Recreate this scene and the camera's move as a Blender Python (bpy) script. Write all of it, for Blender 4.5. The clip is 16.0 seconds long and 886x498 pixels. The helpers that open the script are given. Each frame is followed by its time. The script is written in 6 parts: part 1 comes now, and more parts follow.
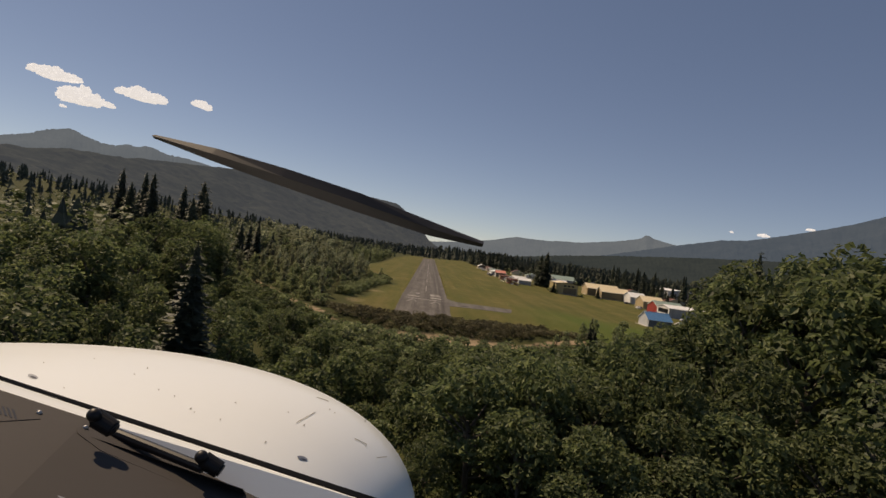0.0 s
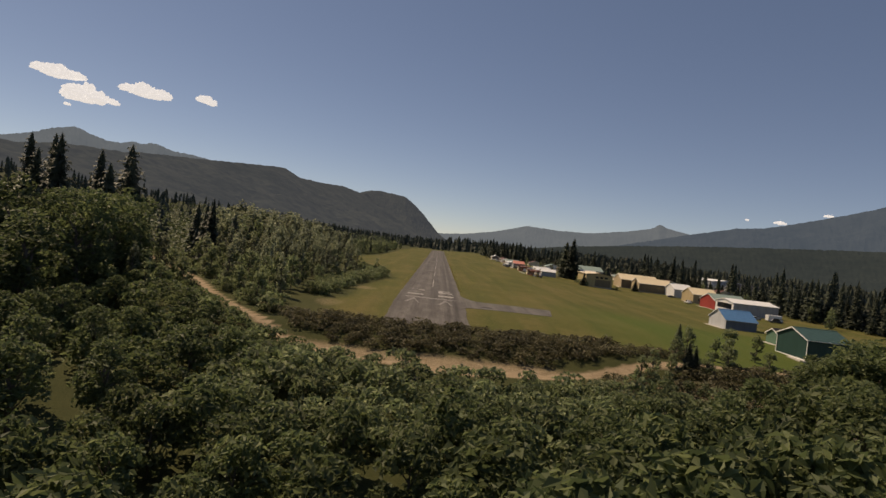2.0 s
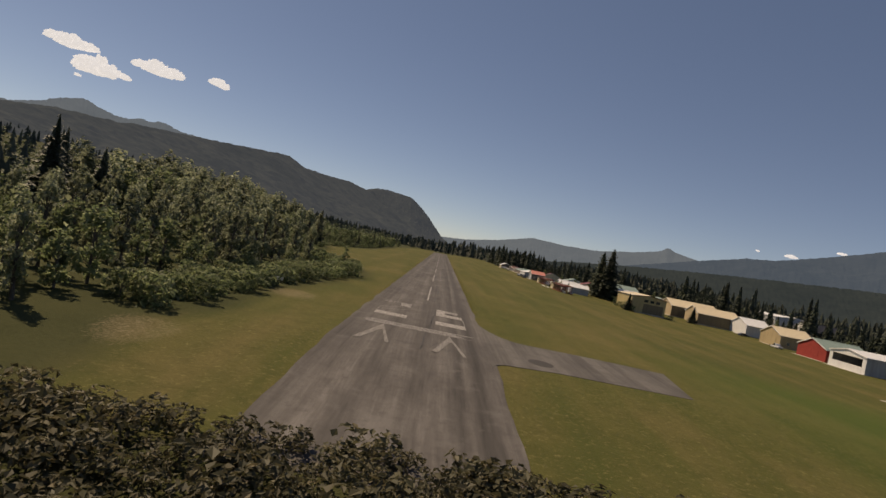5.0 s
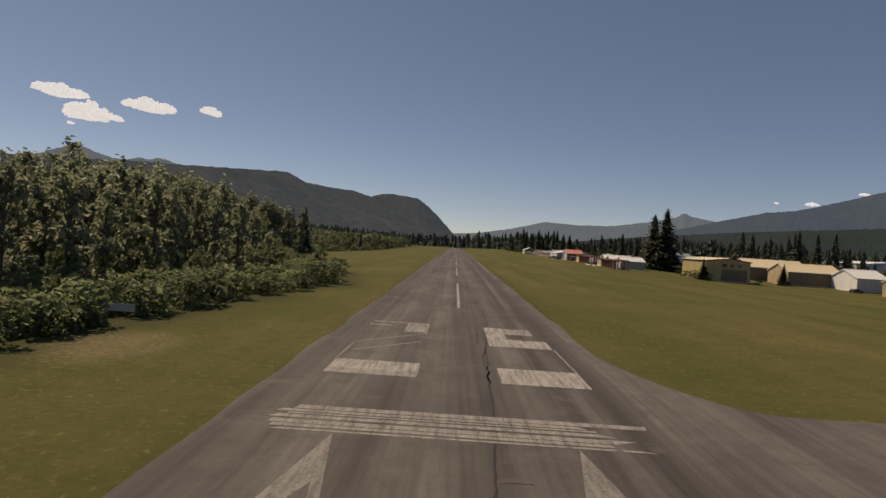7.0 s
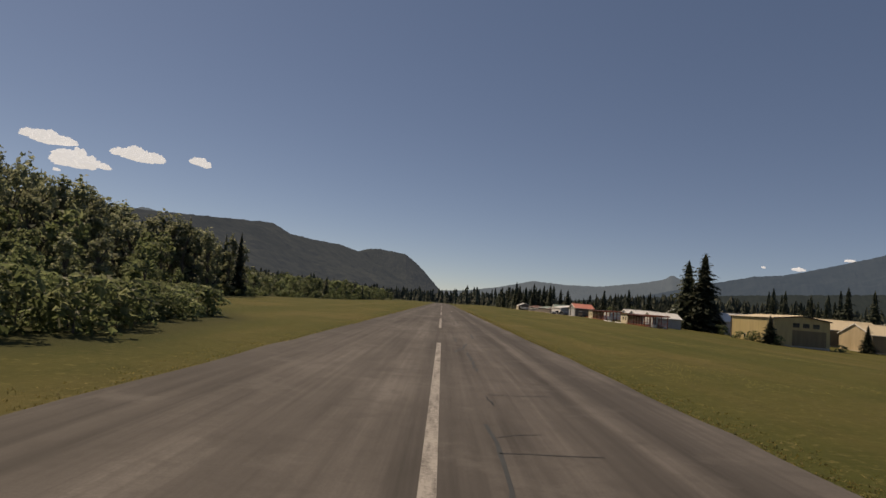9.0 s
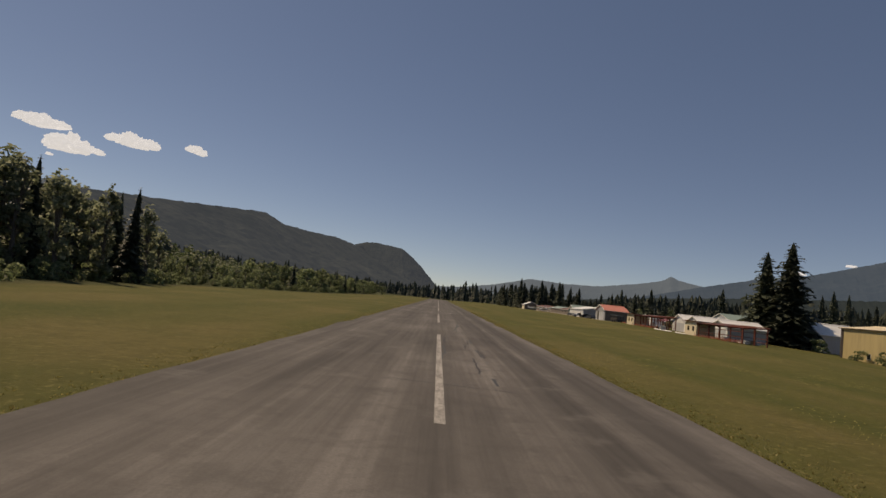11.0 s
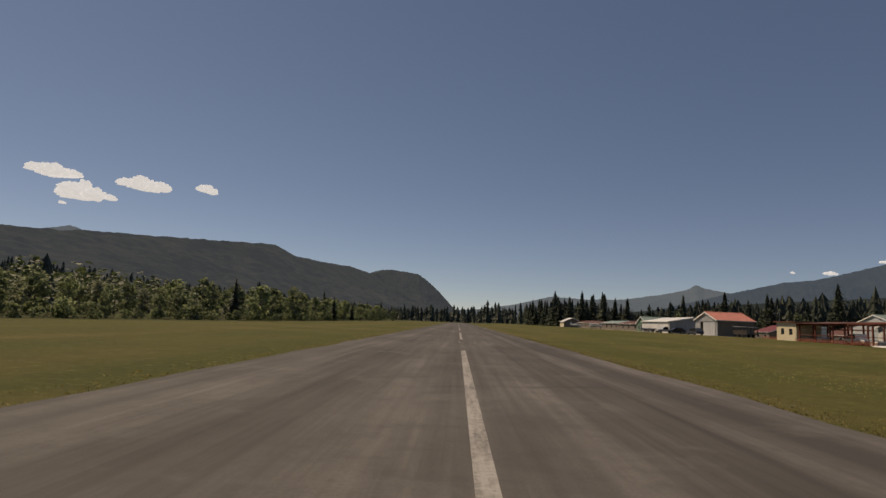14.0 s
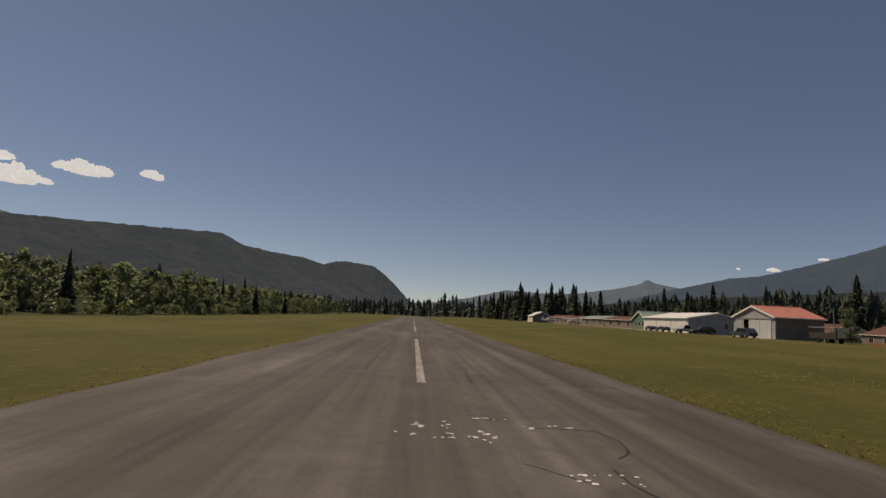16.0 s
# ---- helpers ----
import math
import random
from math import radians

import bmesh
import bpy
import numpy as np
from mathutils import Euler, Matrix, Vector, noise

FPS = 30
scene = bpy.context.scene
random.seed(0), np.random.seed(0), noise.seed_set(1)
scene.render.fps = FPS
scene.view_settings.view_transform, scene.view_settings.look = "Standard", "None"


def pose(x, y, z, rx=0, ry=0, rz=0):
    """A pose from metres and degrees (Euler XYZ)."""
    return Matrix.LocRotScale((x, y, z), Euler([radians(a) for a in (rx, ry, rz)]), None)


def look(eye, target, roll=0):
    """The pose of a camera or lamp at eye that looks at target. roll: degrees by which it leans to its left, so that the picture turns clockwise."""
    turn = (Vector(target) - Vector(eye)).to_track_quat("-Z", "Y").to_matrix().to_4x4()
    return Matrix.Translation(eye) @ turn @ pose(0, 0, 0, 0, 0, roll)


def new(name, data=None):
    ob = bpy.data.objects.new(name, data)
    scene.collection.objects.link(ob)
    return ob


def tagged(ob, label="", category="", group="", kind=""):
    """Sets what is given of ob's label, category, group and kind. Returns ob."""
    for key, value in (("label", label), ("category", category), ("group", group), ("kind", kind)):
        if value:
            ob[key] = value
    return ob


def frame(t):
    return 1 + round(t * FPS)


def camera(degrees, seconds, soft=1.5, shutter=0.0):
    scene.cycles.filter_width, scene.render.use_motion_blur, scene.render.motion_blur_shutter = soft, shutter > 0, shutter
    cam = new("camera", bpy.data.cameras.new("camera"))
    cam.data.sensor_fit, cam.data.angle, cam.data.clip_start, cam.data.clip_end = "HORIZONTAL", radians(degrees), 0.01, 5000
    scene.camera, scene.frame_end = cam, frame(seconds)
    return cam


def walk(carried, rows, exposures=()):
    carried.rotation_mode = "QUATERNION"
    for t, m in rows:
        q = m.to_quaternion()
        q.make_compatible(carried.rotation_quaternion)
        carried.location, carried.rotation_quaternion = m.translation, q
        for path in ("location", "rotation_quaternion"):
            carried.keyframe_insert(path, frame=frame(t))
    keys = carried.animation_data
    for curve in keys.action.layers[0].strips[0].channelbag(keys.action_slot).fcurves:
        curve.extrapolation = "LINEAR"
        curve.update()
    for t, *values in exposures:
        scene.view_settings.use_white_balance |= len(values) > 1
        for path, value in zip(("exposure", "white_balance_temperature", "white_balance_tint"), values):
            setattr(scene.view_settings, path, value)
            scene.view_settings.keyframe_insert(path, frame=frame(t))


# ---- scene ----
from mathutils.bvhtree import BVHTree

cam = camera(74.7, 16.0)
PATH = [
    (0, (-0.595, -178.552, 19.903), (-0.551, -176.552, 19.902), 7.4),
    (0.5, (0.043, -161.48, 18.804), (0.1, -159.481, 18.796), 7.9),
    (1, (0.758, -146.132, 17.589), (0.825, -144.133, 17.566), 9.7),
    (1.5, (1.114, -131.682, 16.7), (1.196, -129.684, 16.658), 5.6),
    (2, (0.504, -118.556, 16.052), (0.519, -116.556, 16.025), 6.5),
    (2.5, (-0.008, -106.221, 15.567), (-0.061, -104.223, 15.511), 12.5),
    (3, (0.414, -92.413, 14.941), (0.355, -90.415, 14.871), 12.1),
    (3.5, (1.24, -76.315, 13.888), (1.229, -74.316, 13.823), 10.6),
    (4, (0.863, -62.579, 12.897), (0.867, -60.58, 12.863), 15.3),
    (4.2, (1.097, -56.912, 12.775), (1.113, -54.913, 12.747), 15.9),
    (6.3, (-0.413, 0.289, 7.936), (-0.431, 2.289, 7.954), 1.9),
    (6.5, (-0.584, 5.583, 7.743), (-0.609, 7.582, 7.739), 2.7),
    (7, (-0.778, 19.359, 6.854), (-0.819, 21.359, 6.831), 3.5),
    (7.5, (-0.468, 33.055, 5.943), (-0.515, 35.055, 5.964), 8.8),
    (8, (-0.307, 46.93, 4.96), (-0.352, 48.927, 5.056), 12.2),
    (8.5, (-0.42, 59.678, 3.766), (-0.458, 61.675, 3.869), 8.3),
    (9, (-0.013, 72.665, 3.245), (-0.025, 74.657, 3.422), 4.8),
    (9.2, (0.075, 77.665, 3.195), (0.065, 79.655, 3.391), 5.1),
    (11.3, (-0.43, 133.5, 3.43), (-0.439, 135.494, 3.592), 6.4),
    (11.5, (-0.327, 138.55, 3.4), (-0.352, 140.544, 3.566), 6.7),
    (12, (-0.217, 150.647, 3.127), (-0.298, 152.638, 3.296), 10.6),
    (12.5, (-0.073, 162.463, 2.712), (-0.167, 164.449, 2.929), 12.1),
    (13, (-0.235, 174.936, 2.278), (-0.315, 176.92, 2.513), 11.2),
    (13.5, (-0.238, 186.492, 2.114), (-0.305, 188.473, 2.377), 5.4),
    (14, (-0.448, 198.164, 2.094), (-0.51, 200.148, 2.337), 2.6),
    (14.5, (-0.491, 209.206, 1.98), (-0.547, 211.185, 2.265), 6.4),
    (15, (-0.435, 220.598, 2.013), (-0.443, 222.577, 2.301), 11.7),
    (15.5, (-0.293, 231.493, 2.329), (-0.221, 233.474, 2.595), 8.1),
    (16, (-0.438, 241.873, 2.548), (-0.348, 243.858, 2.774), 2.9),
]
walk(cam, [(t, look(eye, target, roll)) for t, eye, target, roll in PATH],
     [(0, 0.24, 9500, 17), (4, 0.2, 9400, 17), (9, 0.06, 9300, 16), (13, 0.0, 9300, 16), (16, -0.06, 9300, 15)])

# ---- light ----
SUN_AZ, SUN_EL = -52.0, 52.0          # degrees clockwise from the runway heading; above the horizon
world = bpy.data.worlds.new("sky")
scene.world = world
world.use_nodes = True
wn = world.node_tree.nodes
wn.clear()
sky = wn.new("ShaderNodeTexSky")
sky.sky_type = 'NISHITA'
sky.sun_disc = False
sky.sun_elevation = radians(SUN_EL)
sky.sun_rotation = radians(SUN_AZ)
sky.altitude, sky.air_density, sky.dust_density, sky.ozone_density = 900, 0.62, 0.25, 2.2
wb = wn.new("ShaderNodeBackground")
wb.inputs["Strength"].default_value = 0.088
wo = wn.new("ShaderNodeOutputWorld")
even = wn.new("ShaderNodeMix")                # hazy air evens the sky between zenith and horizon
even.data_type = 'RGBA'
even.inputs[0].default_value = 0.3
even.inputs[7].default_value = (0.66, 1.5, 3.7, 1)
world.node_tree.links.new(sky.outputs[0], even.inputs[6])
world.node_tree.links.new(even.outputs[2], wb.inputs[0])
world.node_tree.links.new(wb.outputs[0], wo.inputs[0])

sun_data = bpy.data.lights.new("sun", 'SUN')
sun_data.energy, sun_data.angle, sun_data.color = 3.25, radians(0.5), (1.0, 0.94, 0.84)
sun = new("sun", sun_data)
sun_way = Vector((math.sin(radians(SUN_AZ)) * math.cos(radians(SUN_EL)),
                  math.cos(radians(SUN_AZ)) * math.cos(radians(SUN_EL)), math.sin(radians(SUN_EL))))
sun.matrix_world = look(sun_way * 400, (0, 0, 0))


# ---- materials ----
def nodes_of(name, rough=0.8, metal=0.0, spec=0.3):
    m = bpy.data.materials.new(name)
    m.use_nodes = True
    nt = m.node_tree
    b = nt.nodes["Principled BSDF"]
    b.inputs["Roughness"].default_value = rough
    b.inputs["Metallic"].default_value = metal
    b.inputs["Specular IOR Level"].default_value = spec
    return m, nt, b


def coords(nt, scale=(1, 1, 1), kind="Object"):
    tc = nt.nodes.new("ShaderNodeTexCoord")
    mp = nt.nodes.new("ShaderNodeMapping")
    mp.inputs["Scale"].default_value = scale
    nt.links.new(tc.outputs[kind], mp.inputs[0])
    return mp.outputs[0]


def noise_of(nt, vec, scale, detail=4, rough=0.55):
    n = nt.nodes.new("ShaderNodeTexNoise")
    n.inputs["Scale"].default_value = scale
    n.inputs["Detail"].default_value = detail
    n.inputs["Roughness"].default_value = rough
    nt.links.new(vec, n.inputs["Vector"])
    return n.outputs["Fac"]


def ramp_of(nt, fac, stops):
    r = nt.nodes.new("ShaderNodeValToRGB")
    els = r.color_ramp.elements
    while len(els) < len(stops):
        els.new(0.5)
    for e, (p, c) in zip(els, stops):
        e.position = p
        e.color = (*c, 1)
    nt.links.new(fac, r.inputs[0])
    return r.outputs[0]


def mix_of(nt, fac, a, b, mode='MIX'):
    n = nt.nodes.new("ShaderNodeMix")
    n.data_type, n.blend_type = 'RGBA', mode
    for sock, val in ((n.inputs[0], fac), (n.inputs[6], a), (n.inputs[7], b)):
        if isinstance(val, (int, float)):
            sock.default_value = val
        elif isinstance(val, tuple):
            sock.default_value = (*val, 1)
        else:
            nt.links.new(val, sock)
    return n.outputs[2]


def range_of(nt, fac, a, b, c=0.0, d=1.0):
    n = nt.nodes.new("ShaderNodeMapRange")
    for i, v in ((1, a), (2, b), (3, c), (4, d)):
        n.inputs[i].default_value = v
    nt.links.new(fac, n.inputs[0])
    return n.outputs[0]


def bump_of(nt, b, height, strength, dist):
    n = nt.nodes.new("ShaderNodeBump")
    n.inputs["Strength"].default_value = strength
    n.inputs["Distance"].default_value = dist
    nt.links.new(height, n.inputs["Height"])
    nt.links.new(n.outputs[0], b.inputs["Normal"])


def paint(name, colour, rough=0.6, metal=0.0, wear=0.25, scale=1.5):
    """Painted or sheet surface with faded patches and fine dirt."""
    m, nt, b = nodes_of(name, rough, metal)
    v = coords(nt)
    big = range_of(nt, noise_of(nt, v, scale * 0.35, 3), 0.3, 0.7)
    fine = range_of(nt, noise_of(nt, v, scale * 9, 4), 0.3, 0.75)
    dark = tuple(c * (1 - wear) for c in colour)
    c1 = mix_of(nt, big, colour, dark)
    c2 = mix_of(nt, fine, c1, tuple(c * (1 - wear * 0.5) for c in colour))
    nt.links.new(c2, b.inputs["Base Color"])
    return m


def metal_sheet(name, colour, rough=0.5, pitch=0.3, axis=0, metal=0.0, wear=0.2):
    """Ribbed steel cladding: rib relief across one axis, with streaks."""
    m, nt, b = nodes_of(name, rough, metal)
    v = coords(nt)
    w = nt.nodes.new("ShaderNodeTexWave")
    w.wave_type, w.bands_direction = 'BANDS', ('X', 'Y', 'Z')[axis]
    w.inputs["Scale"].default_value = 0.314 / pitch
    nt.links.new(v, w.inputs["Vector"])
    bump_of(nt, b, w.outputs["Fac"], 0.5, 0.03)
    st = range_of(nt, noise_of(nt, coords(nt, (1.2, 1.2, 0.15)), 1.0, 4), 0.35, 0.7)
    nt.links.new(mix_of(nt, st, colour, tuple(c * (1 - wear) for c in colour)), b.inputs["Base Color"])
    return m


def leaf_material(name, a, b_col, c, trans=0.36):
    m, nt, b = nodes_of(name, 0.6, 0, 0.35)
    g = nt.nodes.new("ShaderNodeNewGeometry")
    o = nt.nodes.new("ShaderNodeObjectInfo")
    col = ramp_of(nt, g.outputs["Random Per Island"], [(0.0, a), (0.55, b_col), (1.0, c)])
    tone = range_of(nt, o.outputs["Random"], 0, 1, 0.72, 1.3)
    comb = nt.nodes.new("ShaderNodeCombineColor")
    for i in range(3):
        nt.links.new(tone, comb.inputs[i])
    col = mix_of(nt, 1.0, col, comb.outputs[0], 'MULTIPLY')
    nt.links.new(col, b.inputs["Base Color"])
    t = nt.nodes.new("ShaderNodeBsdfTranslucent")
    nt.links.new(col, t.inputs[0])
    mx = nt.nodes.new("ShaderNodeMixShader")
    mx.inputs[0].default_value = trans
    nt.links.new(b.outputs[0], mx.inputs[1])
    nt.links.new(t.outputs[0], mx.inputs[2])
    nt.links.new(mx.outputs[0], nt.nodes["Material Output"].inputs[0])
    return m


MAPLE = leaf_material("maple_leaves", (0.062, 0.088, 0.040), (0.112, 0.145, 0.062), (0.185, 0.215, 0.10), 0.52)
ALDER = leaf_material("alder_leaves", (0.105, 0.138, 0.066), (0.18, 0.22, 0.108), (0.29, 0.315, 0.185), 0.6)
POPLAR = leaf_material("poplar_leaves", (0.14, 0.165, 0.095), (0.235, 0.26, 0.16), (0.37, 0.38, 0.27), 0.6)
FIR = leaf_material("fir_needles", (0.036, 0.047, 0.033), (0.064, 0.080, 0.052), (0.104, 0.118, 0.074), 0.25)
WOODS = leaf_material("distant_leaves", (0.04, 0.06, 0.024), (0.07, 0.095, 0.04), (0.12, 0.14, 0.065), 0.35)
BROOM = leaf_material("broom_leaves", (0.068, 0.068, 0.036), (0.11, 0.102, 0.054), (0.18, 0.15, 0.085), 0.36)


def bark_material():
    m, nt, b = nodes_of("bark", 0.9)
    v = coords(nt, (6, 6, 1))
    f = noise_of(nt, v, 2.0, 6)
    nt.links.new(ramp_of(nt, f, [(0.3, (0.05, 0.04, 0.032)), (0.7, (0.16, 0.14, 0.12))]), b.inputs["Base Color"])
    bump_of(nt, b, f, 0.6, 0.05)
    return m


BARK = bark_material()


LANES = [(0.0, (0.8, 0.8, 0.8)), (0.1, (0.75, 0.75, 0.75)), (0.2, (1.15, 1.15, 1.15)), (0.33, (0.82, 0.82, 0.82)), (0.45, (1.05, 1.05, 1.05)), (0.55, (0.85, 0.85, 0.85)),
         (0.66, (1.1, 1.1, 1.1)), (0.73, (0.95, 0.95, 0.95)), (0.785, (0.55, 0.55, 0.55)), (0.815, (1.3, 1.3, 1.3)), (0.845, (0.9, 0.9, 0.9)), (0.87, (0.42, 0.42, 0.42)), (0.91, (0.48, 0.48, 0.48)), (0.96, (1.15, 1.15, 1.15))]


def asphalt_material(name, base, light, lanes=False):
    m, nt, b = nodes_of(name, 0.88, 0, 0.25)
    v = coords(nt)
    lane = noise_of(nt, coords(nt, (1.0, 0.008, 1.0)), 0.5, 3, 0.55)       # wheel tracks along the runway
    streak = noise_of(nt, coords(nt, (1.0, 0.02, 1.0)), 3.2, 5, 0.65)
    patch = noise_of(nt, coords(nt, (0.3, 0.1, 1)), 0.5, 6, 0.62)
    grit = noise_of(nt, v, 16, 5, 0.75)
    spots = noise_of(nt, v, 1.1, 6, 0.7)
    fac = mix_of(nt, 0.4, mix_of(nt, 0.4, lane, streak), patch)
    col = ramp_of(nt, fac, [(0.40, tuple(c * 0.5 for c in base)), (0.47, tuple(c * 0.86 for c in base)), (0.53, tuple(c * 1.15 for c in base)), (0.60, light)])
    if lanes:
        warp = nt.nodes.new("ShaderNodeVectorMath")
        warp.operation = 'ADD'
        nt.links.new(v, warp.inputs[0])
        off = mix_of(nt, 1.0, mix_of(nt, noise_of(nt, coords(nt, (0.3, 0.05, 1)), 1.0, 5, 0.6), (-1.1, 0, 0), (1.1, 0, 0)), (0, 0, 0), 'ADD')
        nt.links.new(off, warp.inputs[1])
        sx = nt.nodes.new("ShaderNodeSeparateXYZ")
        nt.links.new(warp.outputs[0], sx.inputs[0])
        tone = ramp_of(nt, range_of(nt, sx.outputs[0], -9.15, 9.15), LANES)
        col = mix_of(nt, range_of(nt, patch, 0.38, 0.62, 0.6, 1.0), col, mix_of(nt, 1.0, col, tone, 'MULTIPLY'))
    col = mix_of(nt, range_of(nt, spots, 0.5, 0.72, 0, 0.55), col, tuple(c * 0.62 for c in base))
    smudge = noise_of(nt, v, 0.32, 5, 0.68)
    col = mix_of(nt, range_of(nt, smudge, 0.54, 0.68, 0, 0.5), col, tuple(c * 0.6 for c in base))
    col = mix_of(nt, range_of(nt, smudge, 0.44, 0.32, 0, 0.4), col, light)
    col = mix_of(nt, range_of(nt, grit, 0.35, 0.7, 0, 0.5), col, tuple(c * 0.6 for c in base))
    nt.links.new(col, b.inputs["Base Color"])
    bump_of(nt, b, grit, 0.35, 0.02)
    return m


ASPHALT = asphalt_material("worn_asphalt", (0.110, 0.101, 0.094), (0.178, 0.166, 0.155), True)
TAXI = asphalt_material("taxiway_asphalt", (0.118, 0.11, 0.102), (0.168, 0.157, 0.146))


def worn_paint_material(name, bare, full):
    """Runway paint, rubbed away in streaks so that the asphalt shows through."""
    m, nt, b = nodes_of(name, 0.8)
    f = noise_of(nt, coords(nt, (2.2, 0.25, 1)), 1.6, 6, 0.7)
    g = noise_of(nt, coords(nt), 9, 4, 0.7)
    k = mix_of(nt, 0.4, f, g)
    nt.links.new(ramp_of(nt, k, [(0.4, bare), (0.56, full)]), b.inputs["Base Color"])
    return m


MARKING = worn_paint_material("worn_runway_paint", (0.155, 0.146, 0.135), (0.355, 0.336, 0.312))
WORN_BAR = worn_paint_material("rubbed_runway_paint", (0.115, 0.107, 0.10), (0.285, 0.27, 0.25))
FADED = worn_paint_material("faded_runway_paint", (0.11, 0.103, 0.096), (0.23, 0.217, 0.2))
PATCH = paint("dark_patch_asphalt", (0.06, 0.056, 0.053), 0.9, 0, 0.3, 3)
SEAL = paint("blue_grey_tar_seal", (0.055, 0.062, 0.066), 0.75, 0, 0.4, 2)
CRACK = paint("crack_tar", (0.03, 0.03, 0.03), 0.7)


def ground_material():
    m, nt, b = nodes_of("field_ground", 0.95, 0, 0.1)
    att = nt.nodes.new("ShaderNodeVertexColor")
    att.layer_name = "cover"
    sep = nt.nodes.new("ShaderNodeSeparateColor")
    nt.links.new(att.outputs[0], sep.inputs[0])
    v = coords(nt)
    fine = noise_of(nt, v, 3.5, 6, 0.75)
    mow = noise_of(nt, coords(nt, (1.0, 0.06, 1)), 0.16, 4)
    big = noise_of(nt, v, 0.045, 5, 0.6)
    grass = ramp_of(nt, mix_of(nt, 0.5, big, mow), [(0.39, (0.070, 0.084, 0.024)), (0.49, (0.102, 0.101, 0.033)), (0.60, (0.150, 0.124, 0.050))])
    grass = mix_of(nt, range_of(nt, fine, 0.3, 0.75, 0, 0.6), grass, (0.07, 0.068, 0.02))
    mid = noise_of(nt, v, 0.5, 6, 0.72)
    grass = mix_of(nt, range_of(nt, mid, 0.45, 0.7, 0, 0.55), grass, (0.06, 0.064, 0.02))
    fleck = noise_of(nt, v, 2.2, 3, 0.8)
    grass = mix_of(nt, range_of(nt, fleck, 0.55, 0.72, 0, 0.7), grass, (0.22, 0.185, 0.078))
    wild = ramp_of(nt, mix_of(nt, 0.5, big, fine), [(0.35, (0.03, 0.038, 0.014)), (0.65, (0.07, 0.072, 0.03))])
    dirt = ramp_of(nt, mix_of(nt, 0.5, noise_of(nt, v, 0.7, 5), fine), [(0.35, (0.22, 0.16, 0.1)), (0.65, (0.36, 0.28, 0.19))])
    edge = mix_of(nt, range_of(nt, fine, 0.2, 0.8, -0.25, 0.25), (0, 0, 0), (1, 1, 1))
    lush = nt.nodes.new("ShaderNodeMath")
    lush.operation = 'MULTIPLY'
    nt.links.new(sep.outputs[2], lush.inputs[0])
    lush.inputs[1].default_value = 0.75
    grass = mix_of(nt, lush.outputs[0], grass, (0.06, 0.1, 0.02))
    col = mix_of(nt, sep.outputs[0], wild, grass)
    add = nt.nodes.new("ShaderNodeMath")
    add.operation, add.use_clamp = 'MULTIPLY_ADD', True
    nt.links.new(sep.outputs[1], add.inputs[0])
    add.inputs[1].default_value = 2.2
    nt.links.new(range_of(nt, fine, 0.2, 0.8, -0.9, 0.1), add.inputs[2])
    col = mix_of(nt, add.outputs[0], col, dirt)
    nt.links.new(col, b.inputs["Base Color"])
    bump_of(nt, b, fine, 0.8, 0.15)
    return m


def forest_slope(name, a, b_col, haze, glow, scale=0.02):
    """Wooded hillside far away: clumped tree tone, with the air's blue haze put in as emission."""
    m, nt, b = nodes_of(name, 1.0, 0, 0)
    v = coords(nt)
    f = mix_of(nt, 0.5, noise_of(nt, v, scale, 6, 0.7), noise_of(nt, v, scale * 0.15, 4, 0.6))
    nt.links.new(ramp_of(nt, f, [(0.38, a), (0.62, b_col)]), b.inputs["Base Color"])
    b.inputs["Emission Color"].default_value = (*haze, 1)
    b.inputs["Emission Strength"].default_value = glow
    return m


GROUND = ground_material()
# the bluish triple and the number after it add haze as a faint glow
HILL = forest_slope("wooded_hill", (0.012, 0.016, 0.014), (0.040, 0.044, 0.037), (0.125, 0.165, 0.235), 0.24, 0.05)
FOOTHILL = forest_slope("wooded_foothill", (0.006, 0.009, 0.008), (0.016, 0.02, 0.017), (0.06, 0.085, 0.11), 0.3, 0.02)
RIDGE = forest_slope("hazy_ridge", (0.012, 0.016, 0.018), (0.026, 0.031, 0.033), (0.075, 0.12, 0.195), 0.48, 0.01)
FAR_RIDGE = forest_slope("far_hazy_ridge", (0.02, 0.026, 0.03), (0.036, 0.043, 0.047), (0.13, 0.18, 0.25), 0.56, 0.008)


# ---- building blocks ----
def mesh_of(name, verts, faces, mat=None):
    me = bpy.data.meshes.new(name)
    me.from_pydata([tuple(map(float, v)) for v in verts], [], [tuple(map(int, f)) for f in faces])
    if mat:
        me.materials.append(mat)
    me.update()
    return me


def part(name, me, parent, label="", at=None):
    if isinstance(me, bmesh.types.BMesh):
        bm, me = me, bpy.data.meshes.new(name)
        bm.to_mesh(me)
        bm.free()
    ob = new(name, me)
    ob.parent = parent
    if at is not None:
        ob.matrix_basis = at
    if label:
        tagged(ob, label)
    return ob


def box(x0, x1, y0, y1, z0, z1, mat, bevel=0.0):
    bm = bmesh.new()
    r = bmesh.ops.create_cube(bm, size=1.0)
    for v in bm.verts:
        v.co = Vector(((x0 + x1) / 2 + v.co.x * (x1 - x0), (y0 + y1) / 2 + v.co.y * (y1 - y0), (z0 + z1) / 2 + v.co.z * (z1 - z0)))
    if bevel:
        bmesh.ops.bevel(bm, geom=bm.edges[:], offset=bevel, segments=2, affect='EDGES', profile=0.5)
    me = bpy.data.meshes.new("box")
    bm.to_mesh(me)
    bm.free()
    me.materials.append(mat)
    return me


